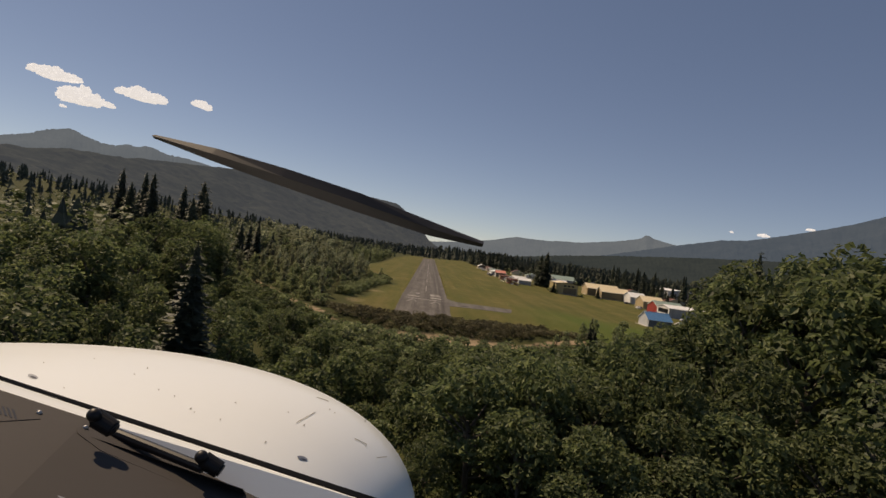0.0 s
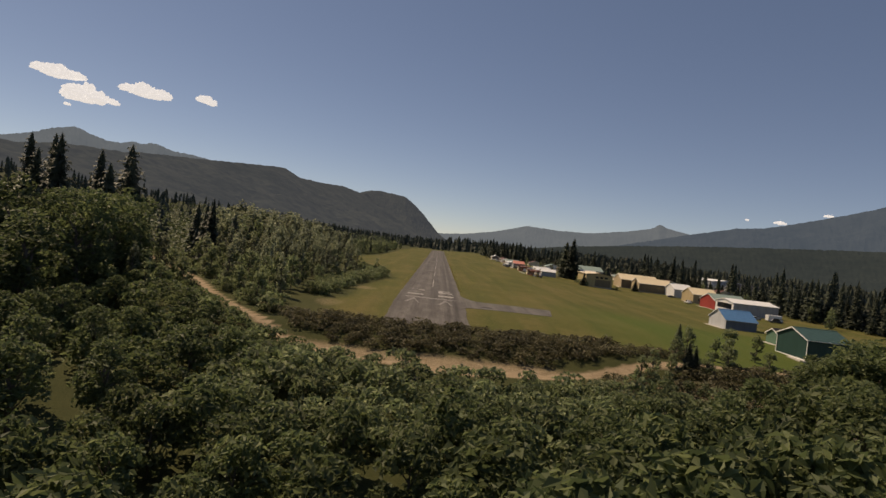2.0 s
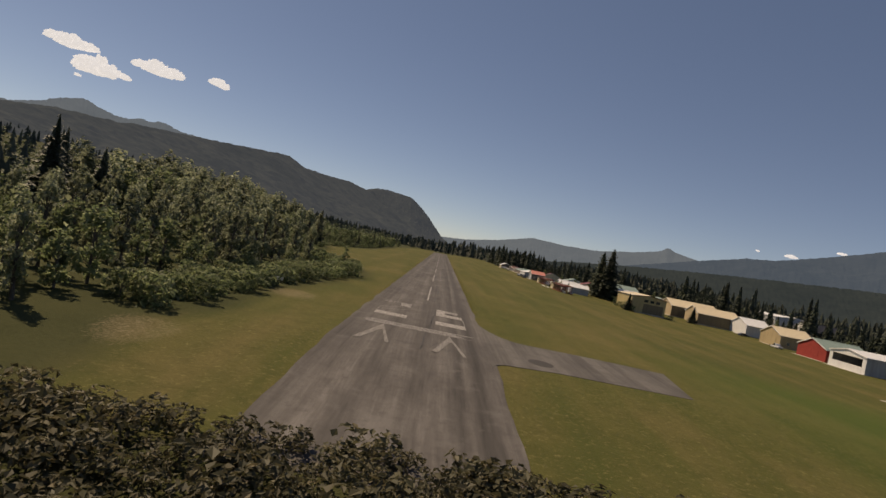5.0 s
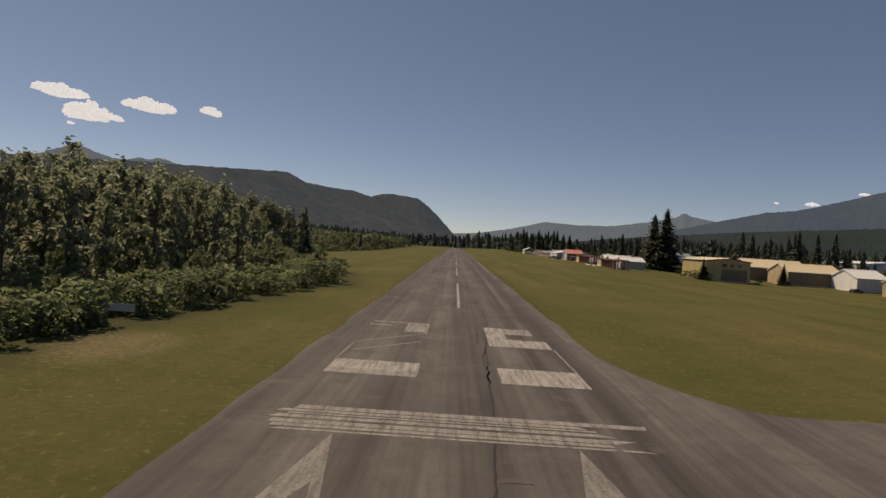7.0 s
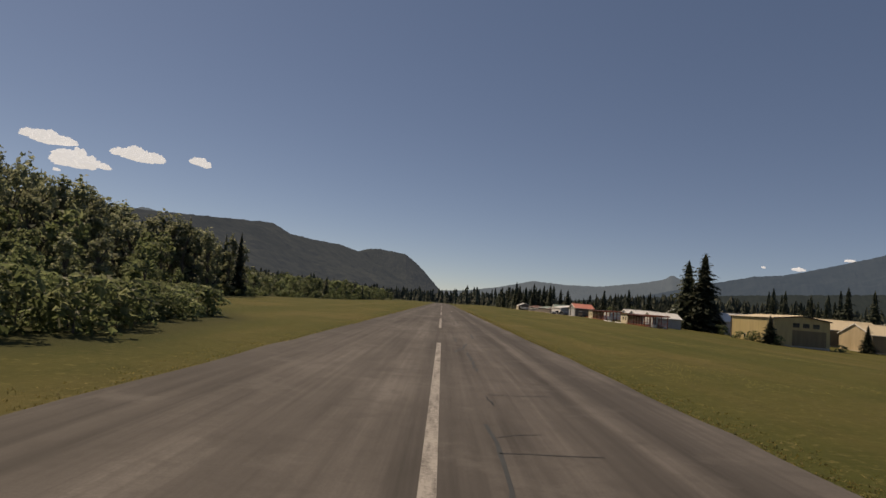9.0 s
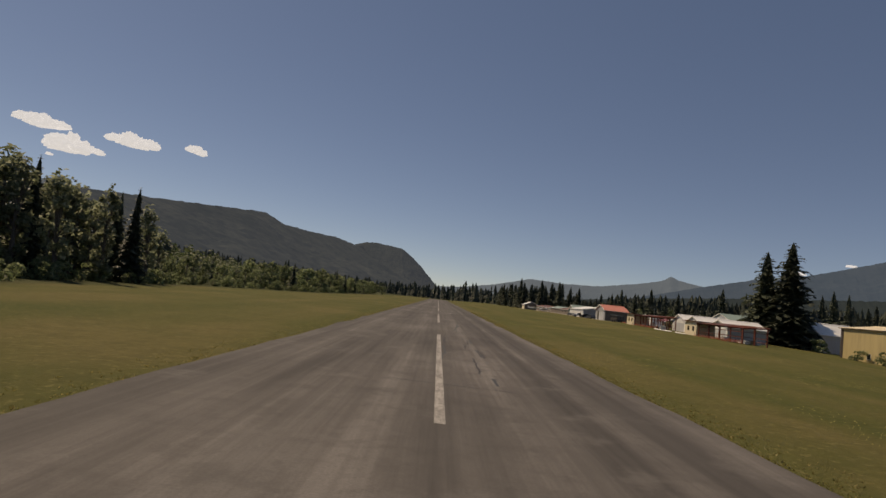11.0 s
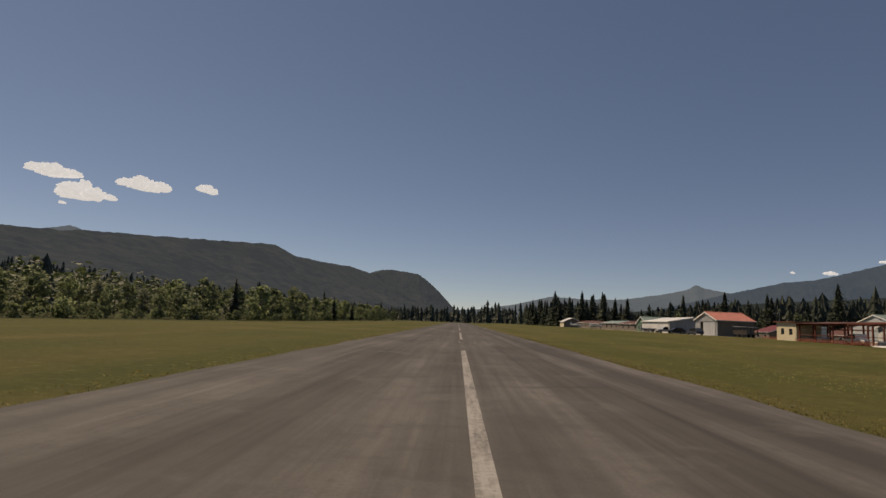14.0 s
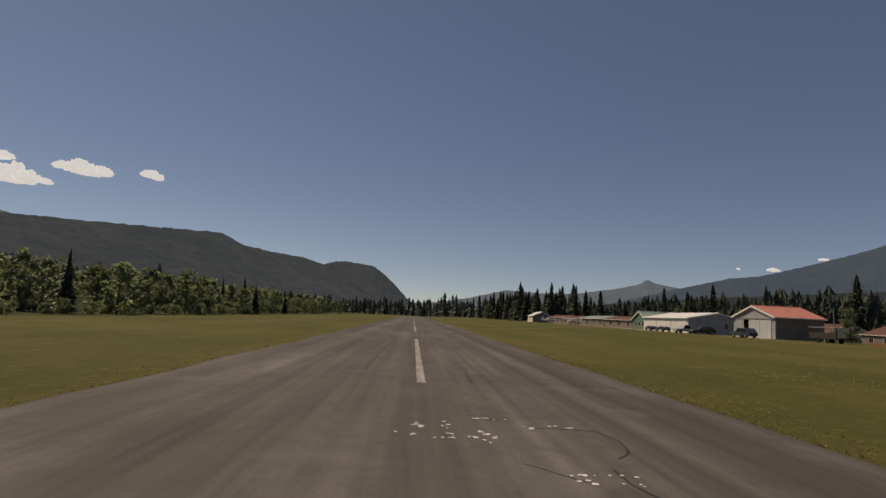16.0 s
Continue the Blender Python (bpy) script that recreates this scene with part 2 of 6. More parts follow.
def smooth(t):
    t = min(1.0, max(0.0, t))
    return t * t * (3 - 2 * t)


def lerp_table(table, x):
    for (a, u), (b, v) in zip(table, table[1:]):
        if x <= b:
            k = max(0.0, (x - a) / (b - a))
            return u + (v - u) * k
    return table[-1][1]


# ---- ground ----
ROAD = [(-130, 120), (-80, 57), (-50, 12), (-36, -6), (-26, -17), (-12, -25), (4, -27), (20, -24), (34, -17), (52, -8), (90, 6)]


def road_distance(x, y):
    best = 1e9
    for (ax, ay), (bx, by) in zip(ROAD, ROAD[1:]):
        dx, dy = bx - ax, by - ay
        k = min(1, max(0, ((x - ax) * dx + (y - ay) * dy) / (dx * dx + dy * dy)))
        best = min(best, math.hypot(x - ax - k * dx, y - ay - k * dy))
    return best


LEFT_EDGE = [(-60, -28), (20, -24), (60, -23), (100, -18), (125, -20), (160, -40), (200, -50), (260, -56), (320, -48), (420, -46), (600, -48), (800, -40), (1000, -30)]


def field_left(y):
    return lerp_table(LEFT_EDGE, y)


def runway_z(y):
    """The runway dips towards its near end."""
    return -1.6 * smooth((30 - y) / 37)


def ground_z(x, y):
    z = runway_z(y) - 2.8 * smooth((-9 - y) / 14) - 2.0 * smooth((-34 - y) / 40)
    z += 30 * smooth((-90 - x) / 500) + 60 * smooth((-350 - x) / 900)
    z += 1.3 * smooth((x - 15) / 40) * smooth((y - 150) / 90) * smooth((130 - x) / 60)       # a low swell before the nearer sheds
    z -= 2.5 * smooth((x - 35) / 60) * smooth((330 - y) / 130)                               # and a gentle fall to the hangar row
    z -= 6 * smooth((x - 220) / 200)
    off = smooth((abs(x - 30) - 120) / 150)
    if off > 0 or y < -10:
        z += 0.5 * max(off, smooth((-10 - y) / 20)) * noise.noise(Vector((x * 0.05, y * 0.05, 0)))
    return z


def steps(edges):
    out = []
    for a, b, n in edges:
        out += [a + (b - a) * i / n for i in range(n)]
    return out + [edges[-1][1]]


def build_ground():
    xs = steps([(-4900, -1200, 12), (-1200, -160, 26), (-160, -60, 34), (-60, 60, 70), (60, 200, 45), (200, 1200, 25), (1200, 4900, 12)])
    ys = steps([(-4900, -600, 12), (-600, -200, 14), (-200, -60, 35), (-60, 130, 105), (130, 340, 44), (340, 450, 60), (450, 1200, 38), (1200, 4900, 16)])
    verts, cover = [], []
    for y in ys:
        for x in xs:
            verts.append((x, y, ground_z(x, y)))
            n = noise.noise(Vector((x * 0.06, y * 0.06, 3.0))) * 4
            left = field_left(y)
            g = smooth((x - left + n) / 5) * smooth((196 + n - x) / 12) * smooth((y + 6 + n * 0.4) / 5) * smooth((900 - y) / 60)
            d = smooth((1.9 - road_distance(x, y) + n * 0.2) / 1.5)
            if -40 < x < 60 and -34 < y < -16:                       # bare bank beside the road
                d = max(d, 0.55 * smooth((6 - abs(y + 22)) / 4) * smooth((n + 2.5) / 3))
            d = max(d, 0.33 * smooth((5 - math.hypot((x + 19) * 0.8, (y - 52) * 0.5) + n) / 4))
            d = max(d, 0.3 * smooth((4.5 - abs(x + 23) + n) / 4) * smooth((8 - abs(y - 14)) / 6))
            if 8 < x < 70 and 340 < y < 450:
                d = max(d, 0.42 * smooth((2.6 - abs(y - 358 - x * 1.0)) / 2))
            lush = smooth((x - 25) / 40) * smooth((60 - abs(y - 25)) / 40) * 0.9
            cover.append((g, d, lush, 1))
    w = len(xs)
    faces = [(j * w + i, j * w + i + 1, (j + 1) * w + i + 1, (j + 1) * w + i) for j in range(len(ys) - 1) for i in range(w - 1)]
    me = mesh_of("ground", verts, faces, GROUND)
    att = me.color_attributes.new("cover", 'FLOAT_COLOR', 'POINT')
    att.data.foreach_set("color", np.array(cover, dtype=np.float32).ravel())
    for p in me.polygons:
        p.use_smooth = True
    ob = new("ground", me)
    tagged(ob, "mown dry-green airfield grass with dirt track and wild margins", "ground", kind="structure")


build_ground()


def strip_mesh(name, left, right, z0, z1, mat, dip=1.0):
    """A slab between two edge lines (lists of x, y), with skirts."""
    n = len(left)
    verts = [(x, y, z + dip * runway_z(y)) for z in (z1, z0) for line in (left, right) for x, y in line]
    faces = []
    for i in range(n - 1):
        faces += [(i, n + i, n + i + 1, i + 1), (i + 1, 2 * n + i + 1, 2 * n + i, i), (n + i, 3 * n + i, 3 * n + i + 1, n + i + 1)]
    faces += [(0, 2 * n, 3 * n, n), (n - 1, 2 * n - 1, 4 * n - 1, 3 * n - 1)]
    return mesh_of(name, verts, faces, mat)


W = 9.15


def build_runway():
    rnd = random.Random(4)
    ys = [-5 + i * 2.5 for i in range(321)]
    left = [(-W + 0.35 * noise.noise(Vector((1, y * 0.12, 0))) + rnd.uniform(-0.07, 0.07), y) for y in ys]
    right = [(W - 0.4 + 0.35 * noise.noise(Vector((7, y * 0.12, 0))) + rnd.uniform(-0.07, 0.07), y) for y in ys]
    run = tagged(new("runway", strip_mesh("runway", left, right, -0.15, 0.06, ASPHALT)),
                 "cracked grey asphalt runway with worn white markings", "runway", kind="structure")
    # taxiway stub with flared fillets on the right side
    fillet = lambda k: (1 - math.cos(k * math.pi / 2), math.sin(k * math.pi / 2))
    near = [(8.2, 24.0)] + [(8.2 + 2.6 * fillet(k / 8)[0], 24.0 + 3.6 * fillet(k / 8)[1]) for k in range(1, 9)] + [(16.0, 28.8), (31.2, 29.2)]
    far = [(8.2, 66)] + [(8.2 + 6.4 * fillet(k / 8)[0], 66 - 20.6 * fillet(k / 8)[1]) for k in range(1, 9)] + [(24.0, 45.4), (33.6, 44.2)]
    tagged(new("taxiway", strip_mesh("taxiway", near, far, -0.15, 0.03, TAXI, 0.0)), "short grey asphalt taxiway stub ending in grass", "taxiway", kind="structure")
    return run


runway = build_runway()


def mark(corners, name="marking", mat=MARKING, z=0.066, label=""):
    n = len(corners)
    verts = [(x, y, z) for x, y in corners] + [(x, y, z - 0.02) for x, y in corners]
    faces = [tuple(range(n))] + [(i, n + i, n + (i + 1) % n, (i + 1) % n) for i in range(n)]
    me = mesh_of(name, verts, faces, mat)
    bm = bmesh.new()
    bm.from_mesh(me)
    bmesh.ops.recalc_face_normals(bm, faces=bm.faces)
    bm.to_mesh(me)
    bm.free()
    return part(name, me, runway, label)


def rect(x0, x1, y0, y1):
    return [(x0, y0), (x1, y0), (x1, y1), (x0, y1)]


for k in range(11):                                                     # centreline stripes, 36.6 m with 24.4 m gaps
    y0 = 80.5 + 61 * k
    mark(rect(-0.16, 0.16, y0, y0 + 36.6), "centreline_stripe")
bar_rnd = random.Random(21)
bar_y = 39.3
while bar_y < 42.2:                                                     # the threshold bar, scuffed into ragged streaks
    bar_h = bar_rnd.uniform(0.12, 0.5)
    x0, x1 = -7.4 + bar_rnd.uniform(0, 0.8), bar_rnd.uniform(4.6, 7.8)
    skew = bar_rnd.uniform(-0.06, 0.06)
    mark([(x0, bar_y), (x1, bar_y + skew), (x1 + bar_rnd.uniform(-0.9, 0.9), bar_y + bar_h + skew), (x0 + bar_rnd.uniform(-0.4, 0.4), bar_y + bar_h)], "threshold_bar", WORN_BAR, label="worn white threshold bar")
    bar_y += bar_h + bar_rnd.uniform(0.05, 0.22)
# the figure 5, with its lower right stroke worn down to an outline
for x0, x1, y0, y1, m in ((1.95, 6.4, 48.0, 51.6, MARKING), (1.95, 3.4, 58.5, 67.1, MARKING), (3.4, 6.2, 58.5, 61.6, MARKING), (3.4, 5.6, 64.1, 67.0, WORN_BAR)):
    mark(rect(x0, x1, y0, y1), "figure_stroke", m, label="worn white runway figure")
mark([(6.3, 51.6), (6.44, 51.6), (6.34, 58.5), (6.2, 58.5)], "figure_outline", FADED)
mark([(3.4, 62.0), (6.2, 62.1), (6.2, 62.2), (3.4, 62.1)], "figure_outline", FADED)
# the figure 2, most of it worn away
for x0, x1, y0, y1, m in ((-7.0, -2.3, 48.2, 49.3, WORN_BAR), (-7.0, -2.3, 49.3, 51.5, MARKING), (-4.2, -2.45, 62.4, 67.2, WORN_BAR), (-7.0, -4.2, 66.6, 67.3, FADED), (-7.1, -5.4, 64.9, 65.6, FADED)):
    mark(rect(x0, x1, y0, y1), "figure_stroke", m, label="worn white runway figure")
for a, b in (((-2.4, 62.4), (-6.9, 57.2)), ((-2.7, 58.6), (-6.6, 54.4))):
    mark([a, (a[0], a[1] - 0.32), (b[0], b[1] - 0.32), b], "figure_outline", FADED)
mark([(-7.1, 51.6), (-7.0, 51.6), (-6.8, 57.3), (-6.95, 57.3)], "figure_outline", FADED)
for tip in (3.9, -4.6):                                                 # arrows up to the bar
    mark([(tip, 39.2), (tip - 2.1, 26.8), (tip - 1.4, 26.8), (tip - 0.15, 33.9)], "arrow_head", FADED, label="worn white arrow")
    mark([(tip, 39.2), (tip - 0.15, 33.9), (tip + 0.25, 35.2)], "arrow_head", FADED, label="worn white arrow")
    mark([(tip, 39.2), (tip + 0.25, 35.2), (tip + 1.35, 26.9), (tip + 1.75, 27.0)], "arrow_head", FADED, label="worn white arrow")
mark([(14.7 + 1.5 * math.cos(k * math.pi / 12), 33.0 + 1.9 * math.sin(k * math.pi / 12)) for k in range(24)], "asphalt_patch", PATCH, 0.036, "round dark asphalt patch")


def crack(points, width, rnd):
    """A wandering tar-dark crack as a thin ribbon that follows a line."""
    line = []
    for (ax, ay), (bx, by) in zip(points, points[1:]):
        n = max(2, int(math.hypot(bx - ax, by - ay) / (0.5 if width < 0.08 else 0.9)))
        for i in range(n):
            k = i / n
            line.append((ax + (bx - ax) * k + rnd.gauss(0, 0.05), ay + (by - ay) * k + rnd.gauss(0, 0.05)))
    line.append(points[-1])
    verts, faces = [], []
    for i, (x, y) in enumerate(line):
        ax, ay = line[max(0, i - 1)]
        bx, by = line[min(len(line) - 1, i + 1)]
        d = math.hypot(bx - ax, by - ay) or 1
        w = width * rnd.uniform(0.55, 1.15)
        nx, ny = -(by - ay) / d * w, (bx - ax) / d * w
        verts += [(x - nx, y - ny, 0.064), (x + nx, y + ny, 0.064)]
        if i:
            faces.append((2 * i - 2, 2 * i, 2 * i + 1, 2 * i - 1))
    return mesh_of("crack", verts, faces, CRACK if width < 0.07 else SEAL)


def build_cracks():
    rnd = random.Random(12)
    lines = []
    # below and beside the figures
    lines += [([(2.2, 70.3), (1.5, 52.7), (1.1, 40.5), (0.8, 34.9), (0.6, 27.0)], 0.06), ([(2.4, 77.6), (2.4, 71.0), (2.3, 67.4)], 0.06), ([(1.3, 67.1), (1.3, 63.0), (1.1, 58.6)], 0.05),
              ([(1.6, 57.7), (1.3, 53.5), (1.4, 48.0)], 0.06), ([(-2.6, 74.1), (2.4, 74.6), (8.0, 75.3)], 0.05), ([(0.6, 49.2), (1.3, 49.5)], 0.03), ([(0.9, 36.0), (1.9, 36.0)], 0.03),
              ([(1.4, 28.7), (2.5, 32.8)], 0.03), ([(-1.6, 28.9), (2.0, 29.0), (8.1, 29.6)], 0.05)]
    # along the first stripes
    lines += [([(1.4, 88.6), (1.5, 85.6), (1.5, 83.1), (1.2, 81.0)], 0.08), ([(1.8, 93.3), (1.9, 91.5)], 0.05), ([(1.8, 93.6), (4.3, 94.5)], 0.04), ([(1.5, 87.1), (2.8, 87.8)], 0.035), ([(1.5, 85.6), (3.9, 86.0)], 0.045),
              ([(1.3, 125.4), (1.4, 119.6)], 0.07), ([(1.1, 110.2), (1.5, 112.4), (2.2, 118.5)], 0.08), ([(1.9, 110.5), (1.9, 100.5)], 0.07), ([(3.2, 132.5), (3.0, 125.1)], 0.08),
              ([(2.7, 166.0), (2.7, 160.6)], 0.06), ([(2.0, 159.9), (2.0, 156.9), (1.9, 152.9)], 0.06), ([(-0.3, 159.9), (0.2, 160.2)], 0.03), ([(-2.0, 148.9), (0.2, 148.6), (3.0, 148.3)], 0.04), ([(0.6, 182.0), (0.4, 168.0)], 0.03)]
    # between the second and the fourth stripe
    lines += [([(2.3, 173.8), (2.2, 170.3), (1.9, 169.4), (1.9, 166.2)], 0.04), ([(0.8, 165.1), (1.9, 165.4), (2.4, 165.4)], 0.03), ([(-0.9, 176.2), (0.4, 175.4), (1.8, 175.3), (4.6, 175.5)], 0.035), ([(0.4, 175.4), (0.8, 176.5)], 0.03),
              ([(0.5, 175.2), (0.5, 172.3), (0.4, 169.3)], 0.04), ([(2.0, 185.3), (3.9, 185.4)], 0.03), ([(-1.8, 184.6), (0.7, 184.6), (2.2, 184.5), (4.1, 185.3)], 0.04), ([(-1.1, 198.3), (1.1, 198.5), (3.4, 198.3)], 0.03),
              ([(-1.5, 216.3), (1.1, 217.3), (1.4, 217.2), (4.9, 218.7)], 0.03), ([(0.1, 237.7), (2.5, 237.7), (4.4, 238.0)], 0.03), ([(1.9, 229.8), (4.0, 230.6)], 0.035), ([(-0.15, 230.2), (0.15, 230.4)], 0.04), ([(0.9, 242.6), (3.0, 242.7)], 0.04),
              ([(1.3, 247.2), (2.4, 247.5)], 0.03)]
    # broad blue-black tar seals
    lines += [([(2.4, 151.8), (2.4, 149.6)], 0.12), ([(0.4, 167.2), (0.2, 165.2), (0.4, 163.3), (0.4, 162.1), (0.2, 160.7), (0.1, 158.0)], 0.07), ([(2.5, 165.9), (2.6, 163.9), (2.6, 161.0)], 0.07), ([(2.5, 175.1), (2.6, 174.3), (2.6, 171.5)], 0.08),
              ([(2.3, 199.7), (1.9, 190.5), (1.7, 187.7), (1.9, 186.4), (1.8, 184.7)], 0.07), ([(2.4, 203.4), (2.4, 199.0), (2.4, 196.8), (2.2, 195.5), (2.2, 193.0)], 0.07)]
    y = 264
    while y < 420:
        x = rnd.uniform(1.0, 3.0)
        n = rnd.randint(4, 9)
        lines.append(([(x + 0.35 * i * rnd.uniform(-0.6, 1.0), y + i * 2.0 + rnd.uniform(-0.5, 0.5)) for i in range(n)], rnd.uniform(0.02, 0.045)))
        if rnd.random() < 0.7:
            x0 = rnd.uniform(-8, 2)
            yy = y + rnd.uniform(0, 8)
            lines.append(([(x0, yy), (x0 + rnd.uniform(2, 5), yy + rnd.uniform(-0.4, 0.4)), (x0 + rnd.uniform(5, 9), yy + rnd.uniform(-0.5, 0.5))], rnd.uniform(0.02, 0.05)))
        y += rnd.uniform(16, 32)
    for pts, w in lines:
        part("crack", crack([(min(8.2, max(-8.6, x)), y) for x, y in pts], w, rnd), runway)


build_cracks()


# ---- hills and distance ----
def crest_hill():
    crest = [(-1500, 450, 100), (-1150, 760, 110), (-860, 1050, 116), (-760, 1400, 155), (-660, 1800, 194), (-598, 2035, 219), (-582, 2130, 198), (-600, 2700, 229),
             (-650, 3600, 292), (-600, 4250, 298), (-545, 4290, 338), (-490, 4300, 341), (-300, 4330, 322), (-225, 4340, 272), (-150, 4350, 209), (-30, 4365, 84), (10, 4380, 42), (110, 4400, 12)]
    pts = []
    for (a, b) in zip(crest, crest[1:]):
        n = 26
        pts += [tuple(a[i] + (b[i] - a[i]) * k / n for i in range(3)) for k in range(n)]
    pts.append(crest[-1])
    rows, verts = 46, []
    for i, (x, y, z) in enumerate(pts):
        a, b = pts[max(0, i - 8)], pts[min(len(pts) - 1, i + 8)]
        d = math.hypot(b[0] - a[0], b[1] - a[1])
        nx, ny = (b[1] - a[1]) / d, -(b[0] - a[0]) / d
        reach = 240 + 1.3 * z
        for j in range(rows):
            v = j / (rows - 1) * 1.45 - 0.45
            off = reach * v
            h = z * (1 - v) ** 1.25 if v >= 0 else z * (1 - 0.5 * v * v)
            px, py = x + nx * off, y + ny * off
            gully = noise.fractal(Vector((px * 0.004, py * 0.004, 1)), 0.9, 2.2, 5) * 26 * smooth(abs(v) * 2.5) * smooth((1 - v) * 4)
            tree = noise.noise(Vector((px * 0.07, py * 0.07, z * 0.03))) * 5 + noise.noise(Vector((px * 0.2, py * 0.2, 5))) * 3
            verts.append((px, py, max(-3, h + gully) + tree))
    faces = [(i * rows + j, (i + 1) * rows + j, (i + 1) * rows + j + 1, i * rows + j + 1) for i in range(len(pts) - 1) for j in range(rows - 1)]
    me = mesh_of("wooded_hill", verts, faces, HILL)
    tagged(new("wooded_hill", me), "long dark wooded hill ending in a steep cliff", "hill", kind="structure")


def ridge_band(name, label, r, profile, mat, foot=600, rough=1.0, freq=0.25, seed=0.0):
    """A mountain ridge seen far off: crest heights by bearing, sloping down to the valley on the near side."""
    a0, a1 = profile[0][0], profile[-1][0]
    n, rows, verts = 260, 20, []
    for i in range(n + 1):
        az = a0 + (a1 - a0) * i / n
        top = r * math.tan(radians(lerp_table(profile, az)))
        for j in range(rows + 1):
            v = j / rows
            d = r - foot * v
            x, y = d * math.sin(radians(az)), 34 + d * math.cos(radians(az))
            h = top * (1 - v) ** 1.1
            h += noise.fractal(Vector((x * 0.0022, y * 0.0022, seed)), 0.9, 2.1, 5) * top * 0.13 * smooth(v * 4) * smooth((1 - v) * 3)
            h += rough * noise.fractal(Vector((az * freq * 22, seed, v * 9)), 0.8, 2.3, 3) * r * 0.0011
            verts.append((x, y, h - 4 - 12 * v))
    w = rows + 1
    faces = [(i * w + j, i * w + j + 1, (i + 1) * w + j + 1, (i + 1) * w + j) for i in range(n) for j in range(rows)]
    tagged(new(name, mesh_of(name, verts, faces, mat)), label, "mountain", kind="structure")


crest_hill()
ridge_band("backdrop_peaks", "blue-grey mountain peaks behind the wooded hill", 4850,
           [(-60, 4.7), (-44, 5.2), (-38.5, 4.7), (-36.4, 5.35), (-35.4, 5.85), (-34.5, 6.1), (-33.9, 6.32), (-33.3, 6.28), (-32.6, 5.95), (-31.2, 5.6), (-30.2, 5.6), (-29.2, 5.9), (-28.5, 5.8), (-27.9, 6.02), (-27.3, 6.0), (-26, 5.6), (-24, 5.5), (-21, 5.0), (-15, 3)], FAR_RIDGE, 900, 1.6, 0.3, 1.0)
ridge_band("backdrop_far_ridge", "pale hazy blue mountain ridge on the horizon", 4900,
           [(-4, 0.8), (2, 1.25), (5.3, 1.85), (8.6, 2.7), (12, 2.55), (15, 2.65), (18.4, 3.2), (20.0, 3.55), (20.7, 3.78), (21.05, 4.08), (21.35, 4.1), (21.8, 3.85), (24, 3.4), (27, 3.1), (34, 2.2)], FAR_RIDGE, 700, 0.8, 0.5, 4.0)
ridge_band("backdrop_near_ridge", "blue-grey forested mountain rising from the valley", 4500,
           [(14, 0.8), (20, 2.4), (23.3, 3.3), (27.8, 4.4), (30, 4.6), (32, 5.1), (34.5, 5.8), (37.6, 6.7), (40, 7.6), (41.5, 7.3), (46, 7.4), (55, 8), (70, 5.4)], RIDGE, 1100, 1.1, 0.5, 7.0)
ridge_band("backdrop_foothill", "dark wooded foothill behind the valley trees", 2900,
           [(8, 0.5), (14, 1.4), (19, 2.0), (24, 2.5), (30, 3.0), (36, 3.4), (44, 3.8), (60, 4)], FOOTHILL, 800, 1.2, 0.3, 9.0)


# ---- clouds ----
def cloud_material():
    m, nt, b = nodes_of("cloud", 1.0, 0, 0)
    b.inputs["Base Color"].default_value = (0.3, 0.3, 0.3, 1)
    # emission stands in for most of the sunlight on the cloud
    b.inputs["Emission Color"].default_value = (0.74, 0.84, 1.0, 1)
    b.inputs["Emission Strength"].default_value = 0.7
    return m


CLOUD = cloud_material()


def cloud(az, el, width, height, seed, flat=0.3):
    """A small fair-weather cloud: a few soft overlapping heaps with frayed edges over a flattish base."""
    rnd = random.Random(seed)
    r = 4780.0
    cx, cy, cz = r * math.sin(radians(az)), 34 + r * math.cos(radians(az)), r * math.tan(radians(el))
    verts, faces = [], []
    heaps = max(2, round(width / height * 1.7))
    for k in range(heaps):
        u = (k + 0.5) / heaps * 2 - 1
        wide = width / heaps * rnd.uniform(0.85, 1.15)
        tall = height * (0.3 + 0.3 * (1 - u * u)) * rnd.uniform(0.75, 1.1)
        ox, oz = u * (width / 2 - wide * 0.5), (rnd.uniform(-0.05, 0.12) - u * 0.1) * height
        bm = bmesh.new()
        bmesh.ops.create_icosphere(bm, subdivisions=5, radius=1.0)
        base = len(verts)
        for v in bm.verts:
            q = v.co * (1 + 0.42 * noise.fractal(v.co * 1.7 + Vector((k * 3, seed, 0)), 0.8, 2.1, 5))
            z = q.z * tall
            verts.append((ox + q.x * wide, q.y * wide * 0.6, oz + (z if z > -flat * tall else -flat * tall + (z + flat * tall) * 0.35)))
        faces += [tuple(base + v.index for v in f.verts) for f in bm.faces]
        bm.free()
    me = mesh_of("cloud", verts, faces, CLOUD)
    for p in me.polygons:
        p.use_smooth = True
    ob = tagged(new("cloud", me), "small white fair-weather cloud in a clear sky", "cloud", "fair-weather clouds")
    ob.matrix_basis = pose(cx, cy, cz, 0, 0, -az)


cloud(-35.2, 10.3, 315, 90, 1)
cloud(-33.1, 8.85, 245, 135, 2)
cloud(-31.1, 8.85, 62, 46, 3)
cloud(-28.7, 10.15, 335, 100, 4)
cloud(-23.65, 10.45, 140, 66, 5)
cloud(-34.4, 8.0, 40, 26, 8)
cloud(31.1, 5.05, 78, 28, 6)
cloud(28.5, 5.15, 26, 16, 7)
cloud(34.6, 5.9, 60, 22, 9)


